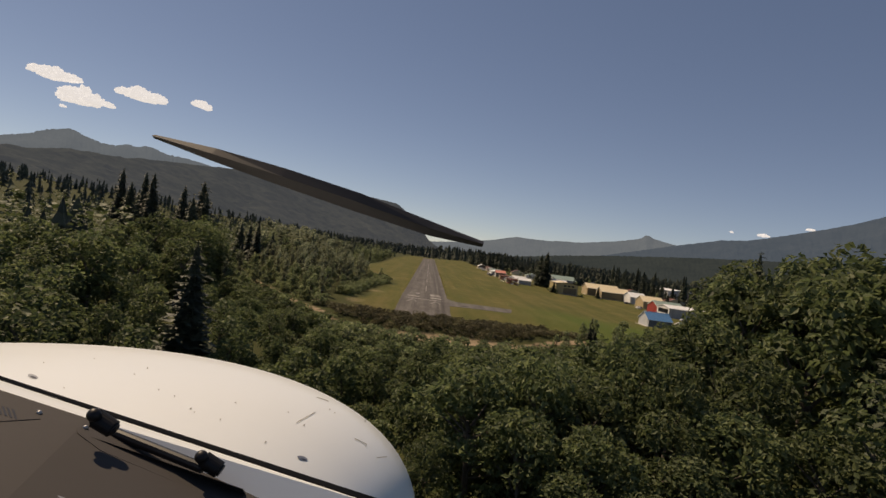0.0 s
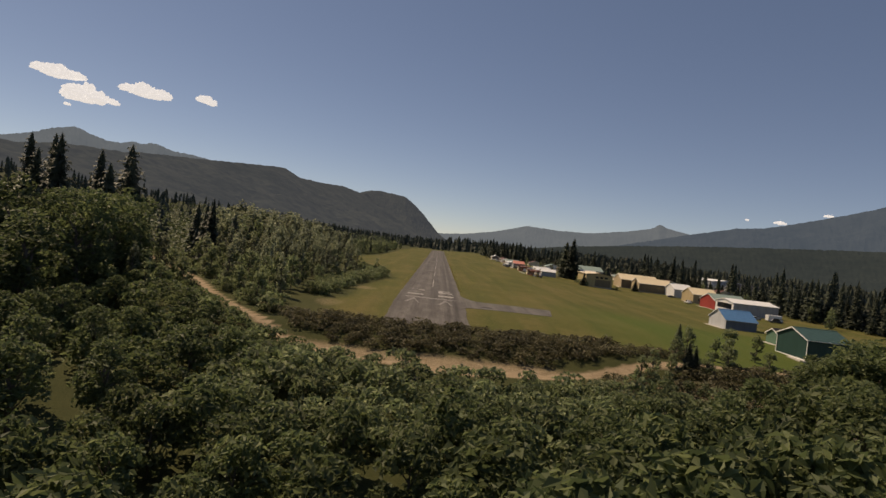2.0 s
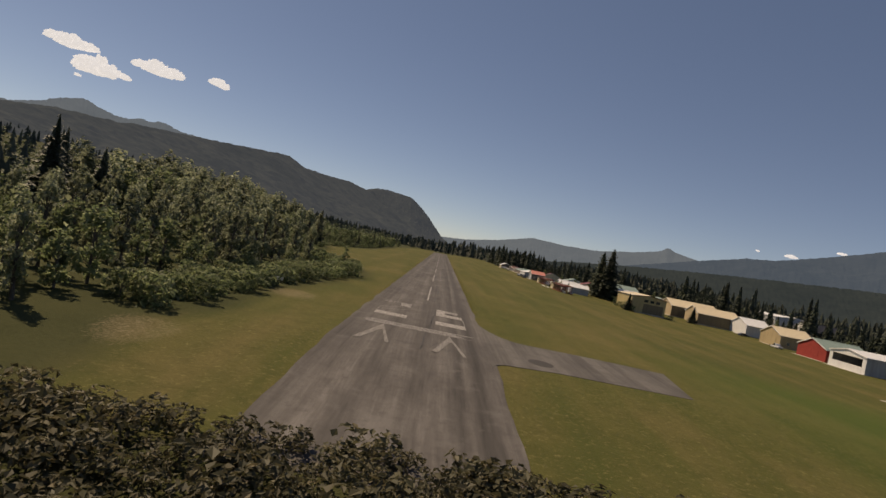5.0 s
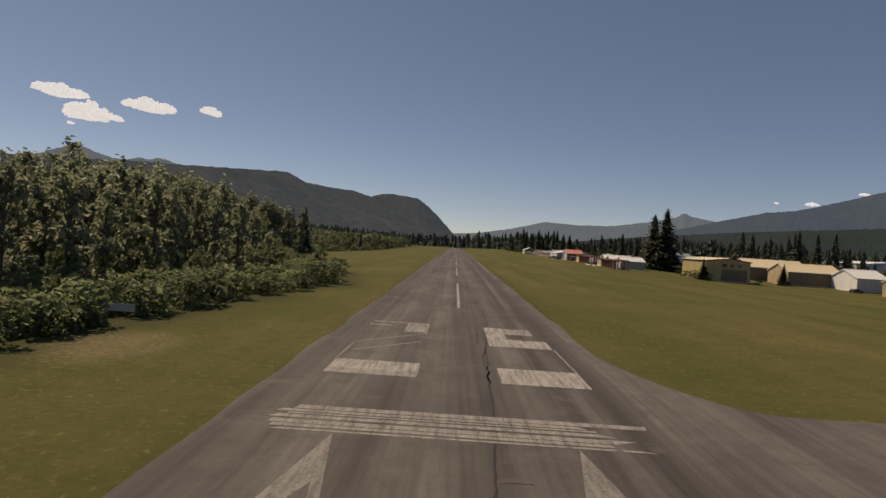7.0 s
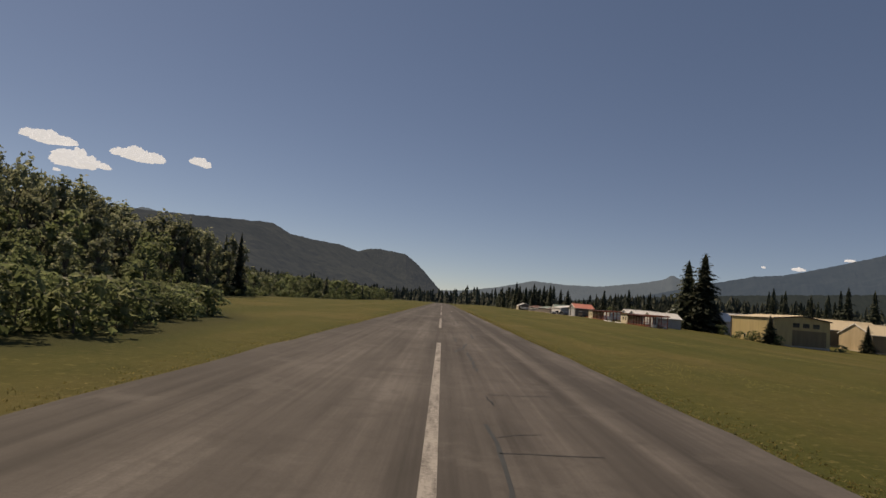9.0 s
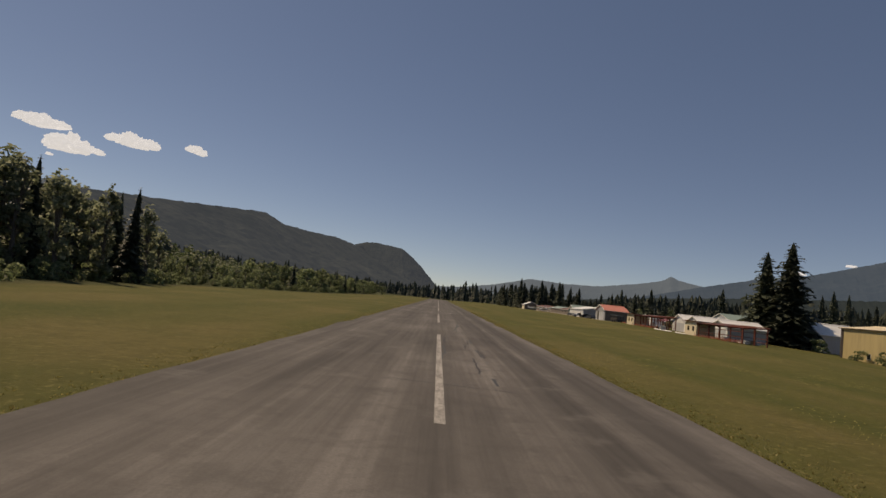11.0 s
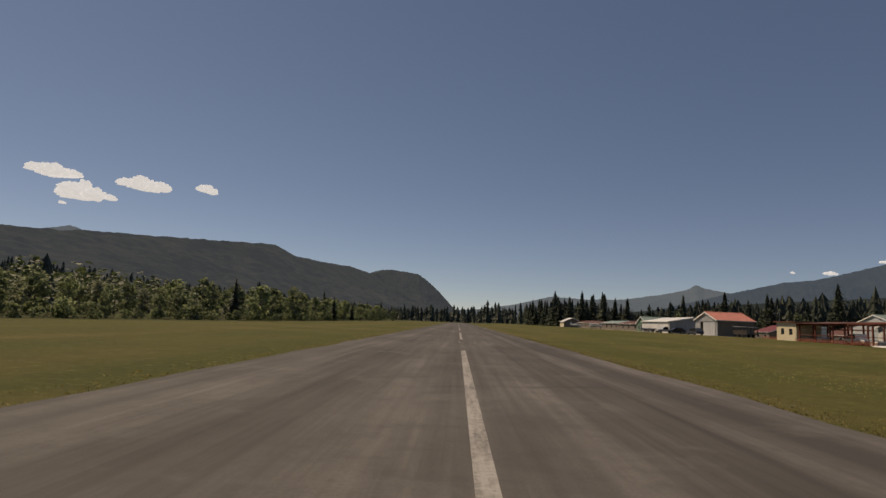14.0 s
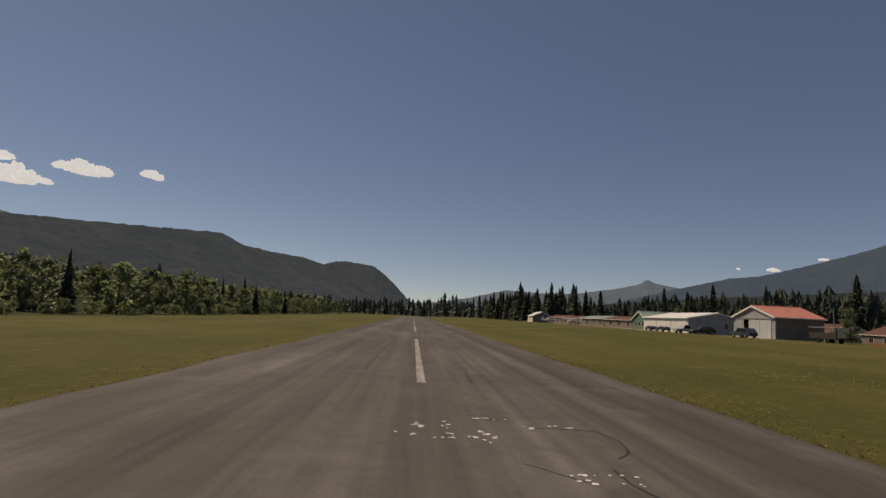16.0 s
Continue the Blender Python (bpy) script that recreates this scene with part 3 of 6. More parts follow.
# ---- trees ----
def clump_mesh(name, centres, normals, sizes, mat, rnd):
    """Leaf clumps: at each centre a folded spray of leaves set at a random angle, leaning outward."""
    n = len(centres)
    c, nn, s = np.asarray(centres), np.asarray(normals), np.asarray(sizes)
    d = nn + rnd.normal(0, 0.7, (n, 3))
    d /= np.linalg.norm(d, axis=1)[:, None] + 1e-9
    t = np.cross(d, rnd.normal(0, 1, (n, 3)))
    t /= np.linalg.norm(t, axis=1)[:, None] + 1e-9
    b = np.cross(d, t)
    L, wide = s * rnd.uniform(0.8, 1.4, n), s * rnd.uniform(0.5, 0.9, n)
    verts = np.zeros((n * 4, 3))
    for i, (a, e, lift) in enumerate(((-0.6, 0, -0.1), (0.05, -0.6, 0.16), (0.7, 0, -0.16), (-0.05, 0.6, 0.1))):
        verts[i::4] = c + t * (a * L)[:, None] + b * (e * wide)[:, None] + d * (lift * s)[:, None]
    idx = np.arange(n) * 4
    faces = np.concatenate([np.stack([idx, idx + 1, idx + 2], 1), np.stack([idx, idx + 2, idx + 3], 1)])
    me = bpy.data.meshes.new(name)
    me.from_pydata(verts.tolist(), [], faces.tolist())
    me.materials.append(mat)
    me.update()
    return me


def crown_points(rnd, lobes, count, inner=0.25):
    """Points over the outer shells of a heap of ellipsoids, with their outward directions."""
    vol = np.array([l[3] * l[4] + l[3] * l[3] for l in lobes])
    pick = rnd.choice(len(lobes), count, p=vol / vol.sum())
    L = np.array(lobes)[pick]
    d = rnd.normal(0, 1, (count, 3))
    d[:, 2] = np.where(d[:, 2] < -0.45 * np.linalg.norm(d, axis=1), -d[:, 2], d[:, 2])
    d /= np.linalg.norm(d, axis=1)[:, None]
    rad = 1 - inner * rnd.random(count) ** 1.5
    c = L[:, :3] + d * np.stack([L[:, 3], L[:, 3], L[:, 4]], 1) * rad[:, None]
    return c, d


def limb(bm, a, b, r0, r1, sides=6):
    a, b = Vector(a), Vector(b)
    d = (b - a).normalized()
    u = d.orthogonal().normalized()
    w = d.cross(u)
    ring = lambda p, r: [bm.verts.new(p + (u * math.cos(2 * math.pi * k / sides) + w * math.sin(2 * math.pi * k / sides)) * r) for k in range(sides)]
    lo, hi = ring(a, r0), ring(b, r1)
    for k in range(sides):
        bm.faces.new((lo[k], lo[(k + 1) % sides], hi[(k + 1) % sides], hi[k]))
    bm.faces.new(hi)
    bm.faces.new(lo[::-1])


def broadleaf_meshes(seed, height, radius, count, leaf, mat, crown_from=0.25, narrow=1.0, lobes_n=9, lobe=(0.3, 0.52), inner=0.4):
    rnd = np.random.default_rng(seed)
    bm = bmesh.new()
    top = height * 0.62
    lean = rnd.normal(0, 0.03 * height, 2)
    limb(bm, (0, 0, -0.6), (lean[0] * 0.5, lean[1] * 0.5, top * 0.5), height * 0.022, height * 0.016, 8)
    limb(bm, (lean[0] * 0.5, lean[1] * 0.5, top * 0.5), (lean[0], lean[1], top), height * 0.016, height * 0.008, 7)
    lobes = [(lean[0], lean[1], height * 0.82, radius * 0.55 * narrow, height * 0.18)]
    for k in range(lobes_n):
        a = k * 2.4 + rnd.uniform(-0.5, 0.5)
        z = height * (crown_from + (0.82 - crown_from) * rnd.random())
        spread = radius * narrow * (0.75 - 0.35 * abs(z / height - 0.5)) * rnd.uniform(0.5, 1.0)
        x, y = math.cos(a) * spread + lean[0] * 0.7, math.sin(a) * spread + lean[1] * 0.7
        rr = radius * rnd.uniform(*lobe)
        lobes.append((x, y, z, rr, rr * rnd.uniform(0.75, 1.15)))
        limb(bm, (lean[0] * 0.5, lean[1] * 0.5, min(z * 0.75, top * 0.95)), (x * 0.85, y * 0.85, z), height * 0.008, height * 0.003, 5)
    trunk = bpy.data.meshes.new("trunk")
    bm.to_mesh(trunk)
    bm.free()
    trunk.materials.append(BARK)
    c, d = crown_points(rnd, lobes, count, inner)
    sizes = leaf * rnd.uniform(0.6, 1.35, count)
    return trunk, clump_mesh("crown", c, d * 0.8 + np.array([0, 0, 0.45]), sizes, mat, rnd)


def conifer_meshes(seed, height, radius, levels, mat, ragged=0.3, taper=0.85, branches=9, core=16, fine=1.0):
    """A fir: stem, a jagged dark heart, and whorls of broad drooping boughs with hanging side sprays."""
    rnd = np.random.default_rng(seed)
    bm = bmesh.new()
    limb(bm, (0, 0, -0.6), (0, 0, height * 0.5), height * 0.017, height * 0.01, 7)
    limb(bm, (0, 0, height * 0.5), (0, 0, height * 0.98), height * 0.01, 0.02, 6)
    trunk = bpy.data.meshes.new("trunk")
    bm.to_mesh(trunk)
    bm.free()
    trunk.materials.append(BARK)
    verts, faces = [], []
    for k in range(core):
        f = 0.09 + 0.87 * k / core
        r = radius * (1 - f) ** taper * 0.62
        b0 = len(verts)
        for i in range(12):
            a = 2 * math.pi * (i + 0.5 * (k % 2)) / 12
            q = r * (rnd.uniform(0.85, 1.2) if i % 2 else rnd.uniform(0.35, 0.6))
            verts.append((math.cos(a) * q, math.sin(a) * q, height * (f - rnd.uniform(0.0, 0.04))))
        verts.append((0, 0, height * min(0.99, f + 2.1 / core)))
        faces += [(b0 + i, b0 + (i + 1) % 12, b0 + 12) for i in range(12)]
    for k in range(levels):
        f = k / levels
        z = height * (0.07 + 0.93 * f)
        r = radius * (1 - f) ** taper * (0.92 + 0.12 * math.sin(k * 1.7)) + 0.1
        n = max(4, int(branches * (1 - f) + 4))
        for i in range(n):
            if rnd.random() < 0.07:
                continue
            a = 2 * math.pi * (i + rnd.random()) / n
            L = r * rnd.uniform(1 - ragged, 1 + ragged * 0.5)
            ca, sa = math.cos(a), math.sin(a)
            droop = rnd.uniform(0.05, 0.4)
            wd = (L * rnd.uniform(0.26, 0.42) + 0.08) * fine
            zz = z + rnd.uniform(-0.5, 0.5) * height / levels
            b0 = len(verts)
            # a bough: broad in the middle, pointed and slightly lifted at the tip
            for t, ww, dz in ((0.15, 0.45, 0.0), (0.62, 1.0, -0.7), (1.0, 0.1, -0.75)):
                x, y = ca * L * t, sa * L * t
                h = zz + dz * droop * L
                sag = 0.55 * wd * ww
                verts += [(x - sa * wd * ww, y + ca * wd * ww, h - sag), (x, y, h), (x + sa * wd * ww, y - ca * wd * ww, h - sag)]
            for q in range(2):
                o = b0 + q * 3
                faces += [(o, o + 1, o + 4, o + 3), (o + 1, o + 2, o + 5, o + 4)]
            for spray in range(1 if fine > 0.9 else 3):
                t, side = rnd.uniform(0.3 + 0.2 * (fine > 0.9), 0.95), rnd.choice((-1, 1))
                x, y, h = ca * L * t, sa * L * t, zz - t * droop * L
                o = len(verts)
                ex, ey = ca * 0.7 - sa * side, sa * 0.7 + ca * side
                m = wd * rnd.uniform(0.8, 1.4) / fine ** 0.5
                verts += [(x, y, h), (x + ex * m * 0.5 - ey * m * 0.25, y + ey * m * 0.5 + ex * m * 0.25, h - 0.35 * m), (x + ex * m, y + ey * m, h - 0.75 * m),
                          (x + ex * m * 0.5 + ey * m * 0.25, y + ey * m * 0.5 - ex * m * 0.25, h - 0.5 * m)]
                faces.append((o, o + 1, o + 2, o + 3))
    return trunk, mesh_of("crown", verts, faces, mat)


def tree_kind(pairs, name, label, category, group):
    return dict(pairs=pairs, name=name, label=label, category=category, group=group)


def plant(kind, x, y, scale, rnd, dz=0.0, wide=1.0):
    trunk, crown = kind["pairs"][rnd.randrange(len(kind["pairs"]))]
    e = tagged(new(kind["name"]), kind["label"], kind["category"], kind["group"])
    e.empty_display_size = 0.5
    s = Matrix.Diagonal((scale * wide * rnd.uniform(0.9, 1.12), scale * wide * rnd.uniform(0.9, 1.12), scale, 1))
    e.matrix_basis = pose(x, y, ground_z(x, y) + dz, 0, 0, rnd.uniform(0, 360)) @ s
    part("trunk", trunk, e)
    part("crown", crown, e)
    return e


MAPLES = tree_kind([broadleaf_meshes(20 + i, 12, 5.4, 960, 0.74, MAPLE, 0.15, 1.0, 12) for i in range(4)], "maple_tree",
                   "dense dark-green broadleaf tree with a full crown", "tree", "forest trees")
ALDERS = tree_kind([broadleaf_meshes(40 + i, 10, 3.0, 500, 0.56, ALDER, 0.05, 0.85, 18, (0.25, 0.42), 0.9) for i in range(4)], "alder_tree",
                   "light grey-green young broadleaf tree at the wood's edge", "tree", "forest trees")
POPLARS = tree_kind([broadleaf_meshes(60 + i, 18, 3.4, 820, 0.64, POPLAR, 0.05, 0.75, 26, (0.25, 0.42), 0.9) for i in range(4)], "poplar_tree",
                    "tall slender grey-green poplar with a ragged crown", "tree", "forest trees")
NEAR_MAPLES = tree_kind([broadleaf_meshes(160 + i, 16, 6.6, 2700, 0.5, MAPLE, 0.1, 1.0, 22, (0.24, 0.42), 0.5) for i in range(3)], "maple_tree",
                        "dense dark-green broadleaf tree with a full crown", "tree", "forest trees")
FAR_ALDERS = tree_kind([broadleaf_meshes(50 + i, 10, 3.4, 300, 0.75, ALDER, 0.05, 0.85, 14, (0.25, 0.42), 0.8) for i in range(3)], "alder_tree",
                       "light grey-green young broadleaf tree at the wood's edge", "tree", "forest trees")
TALL_MAPLES = tree_kind([broadleaf_meshes(140 + i, 30, 7.6, 1850, 0.88, MAPLE, 0.12, 0.95, 20) for i in range(3)], "tall_maple_tree",
                        "very tall dark-green broadleaf tree with heaped crown", "tree", "forest trees")
FIRS = tree_kind([conifer_meshes(80 + i, 20, 3.5, 36, FIR, 0.4, 0.8, 10, 16, 0.6) for i in range(4)], "fir_tree",
                 "dark green fir with drooping boughs", "tree", "forest conifers")
BROAD_FIRS = tree_kind([conifer_meshes(90 + i, 20, 4.3, 54, FIR, 0.5, 0.6, 13, 20, 0.45) for i in range(3)], "fir_tree",
                       "tall dark fir standing beside the hangars", "tree", "firs by the hangars")
SLIM_FIRS = tree_kind([conifer_meshes(70 + i, 20, 3.3, 24, FIR, 0.5, 0.7, 5, 12, 0.6) for i in range(5)], "conifer",
                      "dark forest conifer in the belt behind the hangars", "tree", "conifer belt")
SHRUBS = tree_kind([broadleaf_meshes(100 + i, 2.0, 2.3, 230, 0.37, BROOM, -0.05, 1.0, 9) for i in range(4)], "shrub",
                   "dark olive-brown shrub on the bank", "shrub", "bank shrubs")
THICKETS = tree_kind([broadleaf_meshes(120 + i, 3.2, 2.6, 250, 0.5, ALDER, -0.02, 1.0, 9) for i in range(3)], "leafy_bush",
                     "low leafy green bush", "shrub", "leafy bushes")


BUSHES = tree_kind([broadleaf_meshes(130 + i, 3.4, 2.7, 260, 0.5, MAPLE, -0.02, 1.0, 9) for i in range(3)], "undergrowth_bush",
                   "dense dark-green bush under the trees by the track", "shrub", "undergrowth bushes")


EDGE_BUSHES = tree_kind([broadleaf_meshes(135 + i, 3.2, 2.4, 280, 0.42, ALDER, -0.04, 1.0, 10) for i in range(3)], "edge_bush",
                        "low grey-green bush at the edge of the field", "shrub", "field edge bushes")


def scatter(rnd, x0, x1, y0, y1, gap, test):
    """Places spread over a rectangle, each at least a gap from the others."""
    cell, out = {}, []
    n = int((x1 - x0) * (y1 - y0) / (gap * gap) * 2.2)
    for _ in range(n):
        x, y = rnd.uniform(x0, x1), rnd.uniform(y0, y1)
        key = (int(x // gap), int(y // gap))
        if not test(x, y):
            continue
        if any((x - px) ** 2 + (y - py) ** 2 < gap * gap for i in (-1, 0, 1) for j in (-1, 0, 1) for px, py in cell.get((key[0] + i, key[1] + j), ())):
            continue
        cell.setdefault(key, []).append((x, y))
        out.append((x, y))
    return out


def build_woods():
    rnd = random.Random(7)
    # broadleaf wood below the approach: low in the middle, higher to the right
    def low(x, y):
        return road_distance(x, y) > 7

    def under_track(x, y):
        """How tall a tree south of the track may be where the track stays open to view from the approach."""
        return 1.6 + 0.2 * road_distance(x, y) if y < lerp_table(ROAD, x) else 40
    for x, y in scatter(rnd, -26, 6, -150, -62, 4.6, low):
        near = y < -118 and x > -10
        plant(NEAR_MAPLES if near else MAPLES, x, y, min(rnd.uniform(0.5, 0.72) * (0.8 if near else 1.0), under_track(x, y) / 12), rnd)
    for x, y in scatter(rnd, -24, 40, -61, -34, 2.9, low):
        plant(THICKETS, x, y, rnd.uniform(0.8, 1.35), rnd)
    for x, y in scatter(rnd, 6, 86, -150, -38, 5.4, low):
        bound = max(38, 32 + 0.5 * (y + 110))                       # the low growth ends here and the tall wood begins
        u = x / max(bound, 12)
        if u < 1:
            top = 1 + 0.165 * (-50 - y) + lerp_table([(0, 0), (0.31, 0), (0.56, 2.5), (0.77, 6), (1.0, 11)], u)
        else:
            top = min(31, 23 + (x - bound) * 0.7)
        top = min(top - 1.6, 0.6 + 14 * smooth((y + 146) / 44) + max(0, x - 34) * 0.8)
        h = (top - ground_z(x, y)) * rnd.uniform(0.82, 1.0)
        if y < -104 and x < 40 and 4 < h < 22:
            plant(NEAR_MAPLES, x, y, h / 16, rnd, 0.0, 1.1 if h < 16 else 0.85)
        elif h > 12.5:
            if h > 20 and rnd.random() < 0.3:
                continue
            if h > 17 and rnd.random() < 0.2:
                plant(FIRS, x, y, h / 19, rnd, 0.0, 1.15)
            else:
                plant(TALL_MAPLES, x, y, h / 30, rnd, 0.0, 1.05 if h > 20 else 1.3)
        elif h > 5.5:
            plant(MAPLES, x, y, h / 12, rnd)
        elif h > 1.5:
            plant(THICKETS, x, y, h / 3.4, rnd)
    # the tall wood's end beside the bank
    for x, y in scatter(rnd, 48, 80, -44, -22, 4.6, lambda x, y: road_distance(x, y) > 5 and x > 46 + (y + 44) * 0.95):
        plant(TALL_MAPLES, x, y, rnd.uniform(0.3, 0.38) + min(0.22, (x - 46 - (y + 44) * 0.95) * 0.012), rnd, 0.0, 1.4)
    # tall wood left of the approach
    def left_wood(x, y):
        return road_distance(x, y) > 5.5 and (y < -20 or x < -46 - (y + 20) * 0.55)
    for x, y in scatter(rnd, -92, -27, -160, 60, 7.6, left_wood):
        far = min(1.0, (-20 - x) / 40)
        if rnd.random() < 0.03 and (x < -62 or road_distance(x, y) > 40):
            plant(FIRS, x, y, rnd.uniform(0.8, 1.1) * (0.85 + 0.45 * far), rnd, 0.0, 1.35)
        else:
            size = min(12 * rnd.uniform(0.85, 1.15) * (0.85 + 0.75 * far), under_track(x, y) if x > -62 else 40)
            if size > 7.5:
                plant(TALL_MAPLES, x, y, size / 30, rnd, 0.0, 1.25)
            elif size > 4:
                plant(MAPLES, x, y, size / 12, rnd, 0.0, 1.15)
            else:
                plant(THICKETS, x, y, size / 3.4, rnd, 0.0, 1.2)
    for x, y in scatter(rnd, -70, -14, -34, 48, 3.3, lambda x, y: 3.6 < road_distance(x, y) < 12 and not (x > -30 and y > -18)):
        plant(THICKETS, x, y, rnd.uniform(0.5, 1.05), rnd)
    # undergrowth that closes the gaps south of the track
    for x, y in scatter(rnd, -70, -20, -74, 24, 3.7, lambda x, y: 4.2 < road_distance(x, y) < 34 and y < lerp_table(ROAD, x)):
        plant(BUSHES, x, y, min(rnd.uniform(0.75, 1.15), under_track(x, y) / 3.4), rnd, 0.0, 1.15)
    # low leafy bushes before the young trees
    for x, y in scatter(rnd, -48, -17, 22, 130, 2.3, lambda x, y: 0.4 < field_left(y) - x < 8 and road_distance(x, y) > 4 and math.hypot(x + 26, y - 60) > 3.2):
        plant(EDGE_BUSHES, x, y, rnd.uniform(0.55, 0.95), rnd, 0.0, 1.15)
    # young broadleaf trees between the track and the field
    def margin(x, y):
        return road_distance(x, y) > 4.5 and x < field_left(y) - 3 and x > -70 and not (y < 30 and x > -34)
    for x, y in scatter(rnd, -75, -18, 0, 112, 4.4, margin):
        d = field_left(y) - x
        grove = smooth((y - 52) / 14)                       # the tall pale poplars stand past the track
        if d < 5.5:
            plant(THICKETS, x, y, rnd.uniform(0.6, 0.95), rnd)
        elif d < 9.5:
            plant(ALDERS, x, y, rnd.uniform(0.4, 0.6), rnd)
        elif rnd.random() < 0.35 + 0.5 * grove:
            plant(POPLARS, x, y, rnd.uniform(0.5, 0.65) + 0.2 * grove * rnd.random(), rnd, 0.0, 0.85)
        else:
            plant(ALDERS, x, y, rnd.uniform(0.6, 0.9), rnd)
    # wood along the left side of the runway
    def left_row(x, y):
        return x < field_left(y) - 1.5
    for x, y in scatter(rnd, -100, -18, 112, 330, 5.2, left_row):
        d = field_left(y) - x
        high = 7 + 8 * smooth((-42 - x) / 12) * smooth((290 - y) / 45) + max(0, -58 - x) * 0.2 * smooth((320 - y) / 60)
        k = rnd.random()
        if d < 4:
            plant(THICKETS, x, y, rnd.uniform(0.6, 1.0), rnd)
        elif d < 10:
            plant(ALDERS, x, y, rnd.uniform(0.4, 0.7), rnd)
        elif k < 0.3 and high > 11 and y > 185:
            plant(FIRS, x, y, high / 20 * rnd.uniform(0.75, 1.05), rnd, 0.0, 1.3)
        elif k < 0.55:
            plant(ALDERS, x, y, high / 11 * rnd.uniform(0.75, 1.0), rnd)
        else:
            plant(POPLARS, x, y, high / 18 * rnd.uniform(0.85, 1.15), rnd, 0.0, 1.35)
    # taller groves of poplar that rise over the wood
    for x, y in scatter(rnd, -72, -52, 138, 168, 4.4, left_row):
        top = lerp_table([(-72, 23), (-60, 20), (-52, 16)], x) * rnd.uniform(0.82, 1.02)
        plant(POPLARS, x, y, (top - ground_z(x, y)) / 18, rnd, 0.0, 0.8)
    for x, y in scatter(rnd, -58, -38, 88, 116, 3.8, left_row):
        top = 14.3 + (-40 - x) * 0.16
        plant(POPLARS, x, y, (top * rnd.uniform(0.8, 1.02) - ground_z(x, y)) / 18, rnd, 0.0, 0.75)
    for x, y in scatter(rnd, -66, -46, 206, 240, 4.8, lambda x, y: x < field_left(y) - 2):
        top = lerp_table([(-64, 18.5), (-50, 14.5), (-44, 10)], x) * rnd.uniform(0.8, 1.05)
        plant(FIRS if rnd.random() < 0.3 else POPLARS, x, y, (top - ground_z(x, y)) / 18.5, rnd, 0.0, 0.95)
    for x, y in scatter(rnd, -78, -40, 330, 640, 6.2, left_row):
        if rnd.random() < 0.85:
            plant(FAR_ALDERS, x, y, rnd.uniform(0.6, 1.0), rnd, 0.0, 1.2)
        else:
            plant(FIRS, x, y, rnd.uniform(0.4, 0.62), rnd)
    # leafy skirt along the wood's edge
    for x, y in scatter(rnd, -62, -17, 20, 420, 3.2, lambda x, y: 0.5 < field_left(y) - x < 5):
        plant(THICKETS, x, y, rnd.uniform(0.45, 0.8), rnd)
    # shrubs on the bank before the runway's end
    for x, y in scatter(rnd, -36, 60, -18, -2.0, 1.75, lambda x, y: road_distance(x, y) > 4.5):
        plant(SHRUBS, x, y, rnd.uniform(0.45, 0.9), rnd, 0.0, 1.25)
    for x, y in scatter(rnd, 30, 86, -37, -2, 2.6, lambda x, y: road_distance(x, y) > 3 and not (x < 60 and y > -18) and not (74 < x and y > -4)):
        if rnd.random() < 0.14:
            plant(ALDERS, x, y, rnd.uniform(0.3, 0.5), rnd)
        else:
            plant(SHRUBS, x, y, rnd.uniform(0.55, 1.0), rnd, 0.0, 1.4)
    for x, y in ((46, -12), (52, -3), (40, -18), (57, -10), (62, 0), (66, -8)):
        plant(ALDERS, x, y, rnd.uniform(0.5, 0.8), rnd)
    for x, y, k in ((47.9, -13.7, 0.3), (49.8, -12.2, 0.24), (53.3, 4, 0.32)):
        plant(FIRS, x, y, k, rnd, 0.0, 1.5)
    for x, y, k in ((36.7, -21.5, 0.55), (72.5, 8.5, 0.6), (60, 1, 0.5), (51, -15, 0.5), (44, -16, 0.42)):
        plant(ALDERS, x, y, k, rnd)
    # small trees among the hangars
    for x, y, s in ((90.2, 233.0, 0.4), (126.0, 245.2, 0.42), (119, 291, 0.5), (168, 204, 0.5), (172, 232, 0.55), (176, 190, 0.6), (142, 300, 0.5)):
        e = plant(FIRS, x, y, s, rnd, 0.0, 1.8)
        tagged(e, "small dark conifer growing beside a hangar wall", "tree", "small hangar conifers")
    for x, y, s in ((91, 243.5, 0.9), (90.6, 251, 0.7), (91.8, 232, 0.8), (110.5, 234, 0.6), (96, 272, 1.0), (95, 286, 1.1), (90, 282, 1.0)):
        plant(THICKETS, x, y, s, rnd)
    for x, y, s in ((176, 262, 0.9), (180, 214, 0.8), (176, 150, 0.8), (140, 320, 0.9), (132, 332, 0.7), (158, 385, 0.9), (96, 366, 0.8), (90, 386, 0.7), (84, 425, 0.8), (166, 122, 0.8), (172, 130, 0.9)):
        plant(ALDERS, x, y, s, rnd)
    # front rows of the conifer belt behind the hangars
    for x, y in scatter(rnd, 178, 212, 20, 430, 5.4, lambda x, y: x > 190 + 10 * math.sin(y * 0.03) and not (200 < x < 245 and 284 < y < 366)):
        plant(SLIM_FIRS, x, y, rnd.choice((0.55, 0.7, 0.8, 0.85, 0.95, 1.15)) * rnd.uniform(0.9, 1.15), rnd, 0.0, rnd.uniform(0.95, 1.5))
    for x, y in scatter(rnd, 84, 150, 430, 760, 6.2, lambda x, y: 136 - (y - 420) * 0.12 < x < 152 - (y - 420) * 0.12):
        plant(SLIM_FIRS, x, y, rnd.choice((0.6, 0.7, 0.75, 0.85, 0.95, 1.1)) * rnd.uniform(0.9, 1.1), rnd, 0.0, rnd.uniform(1.0, 1.6))
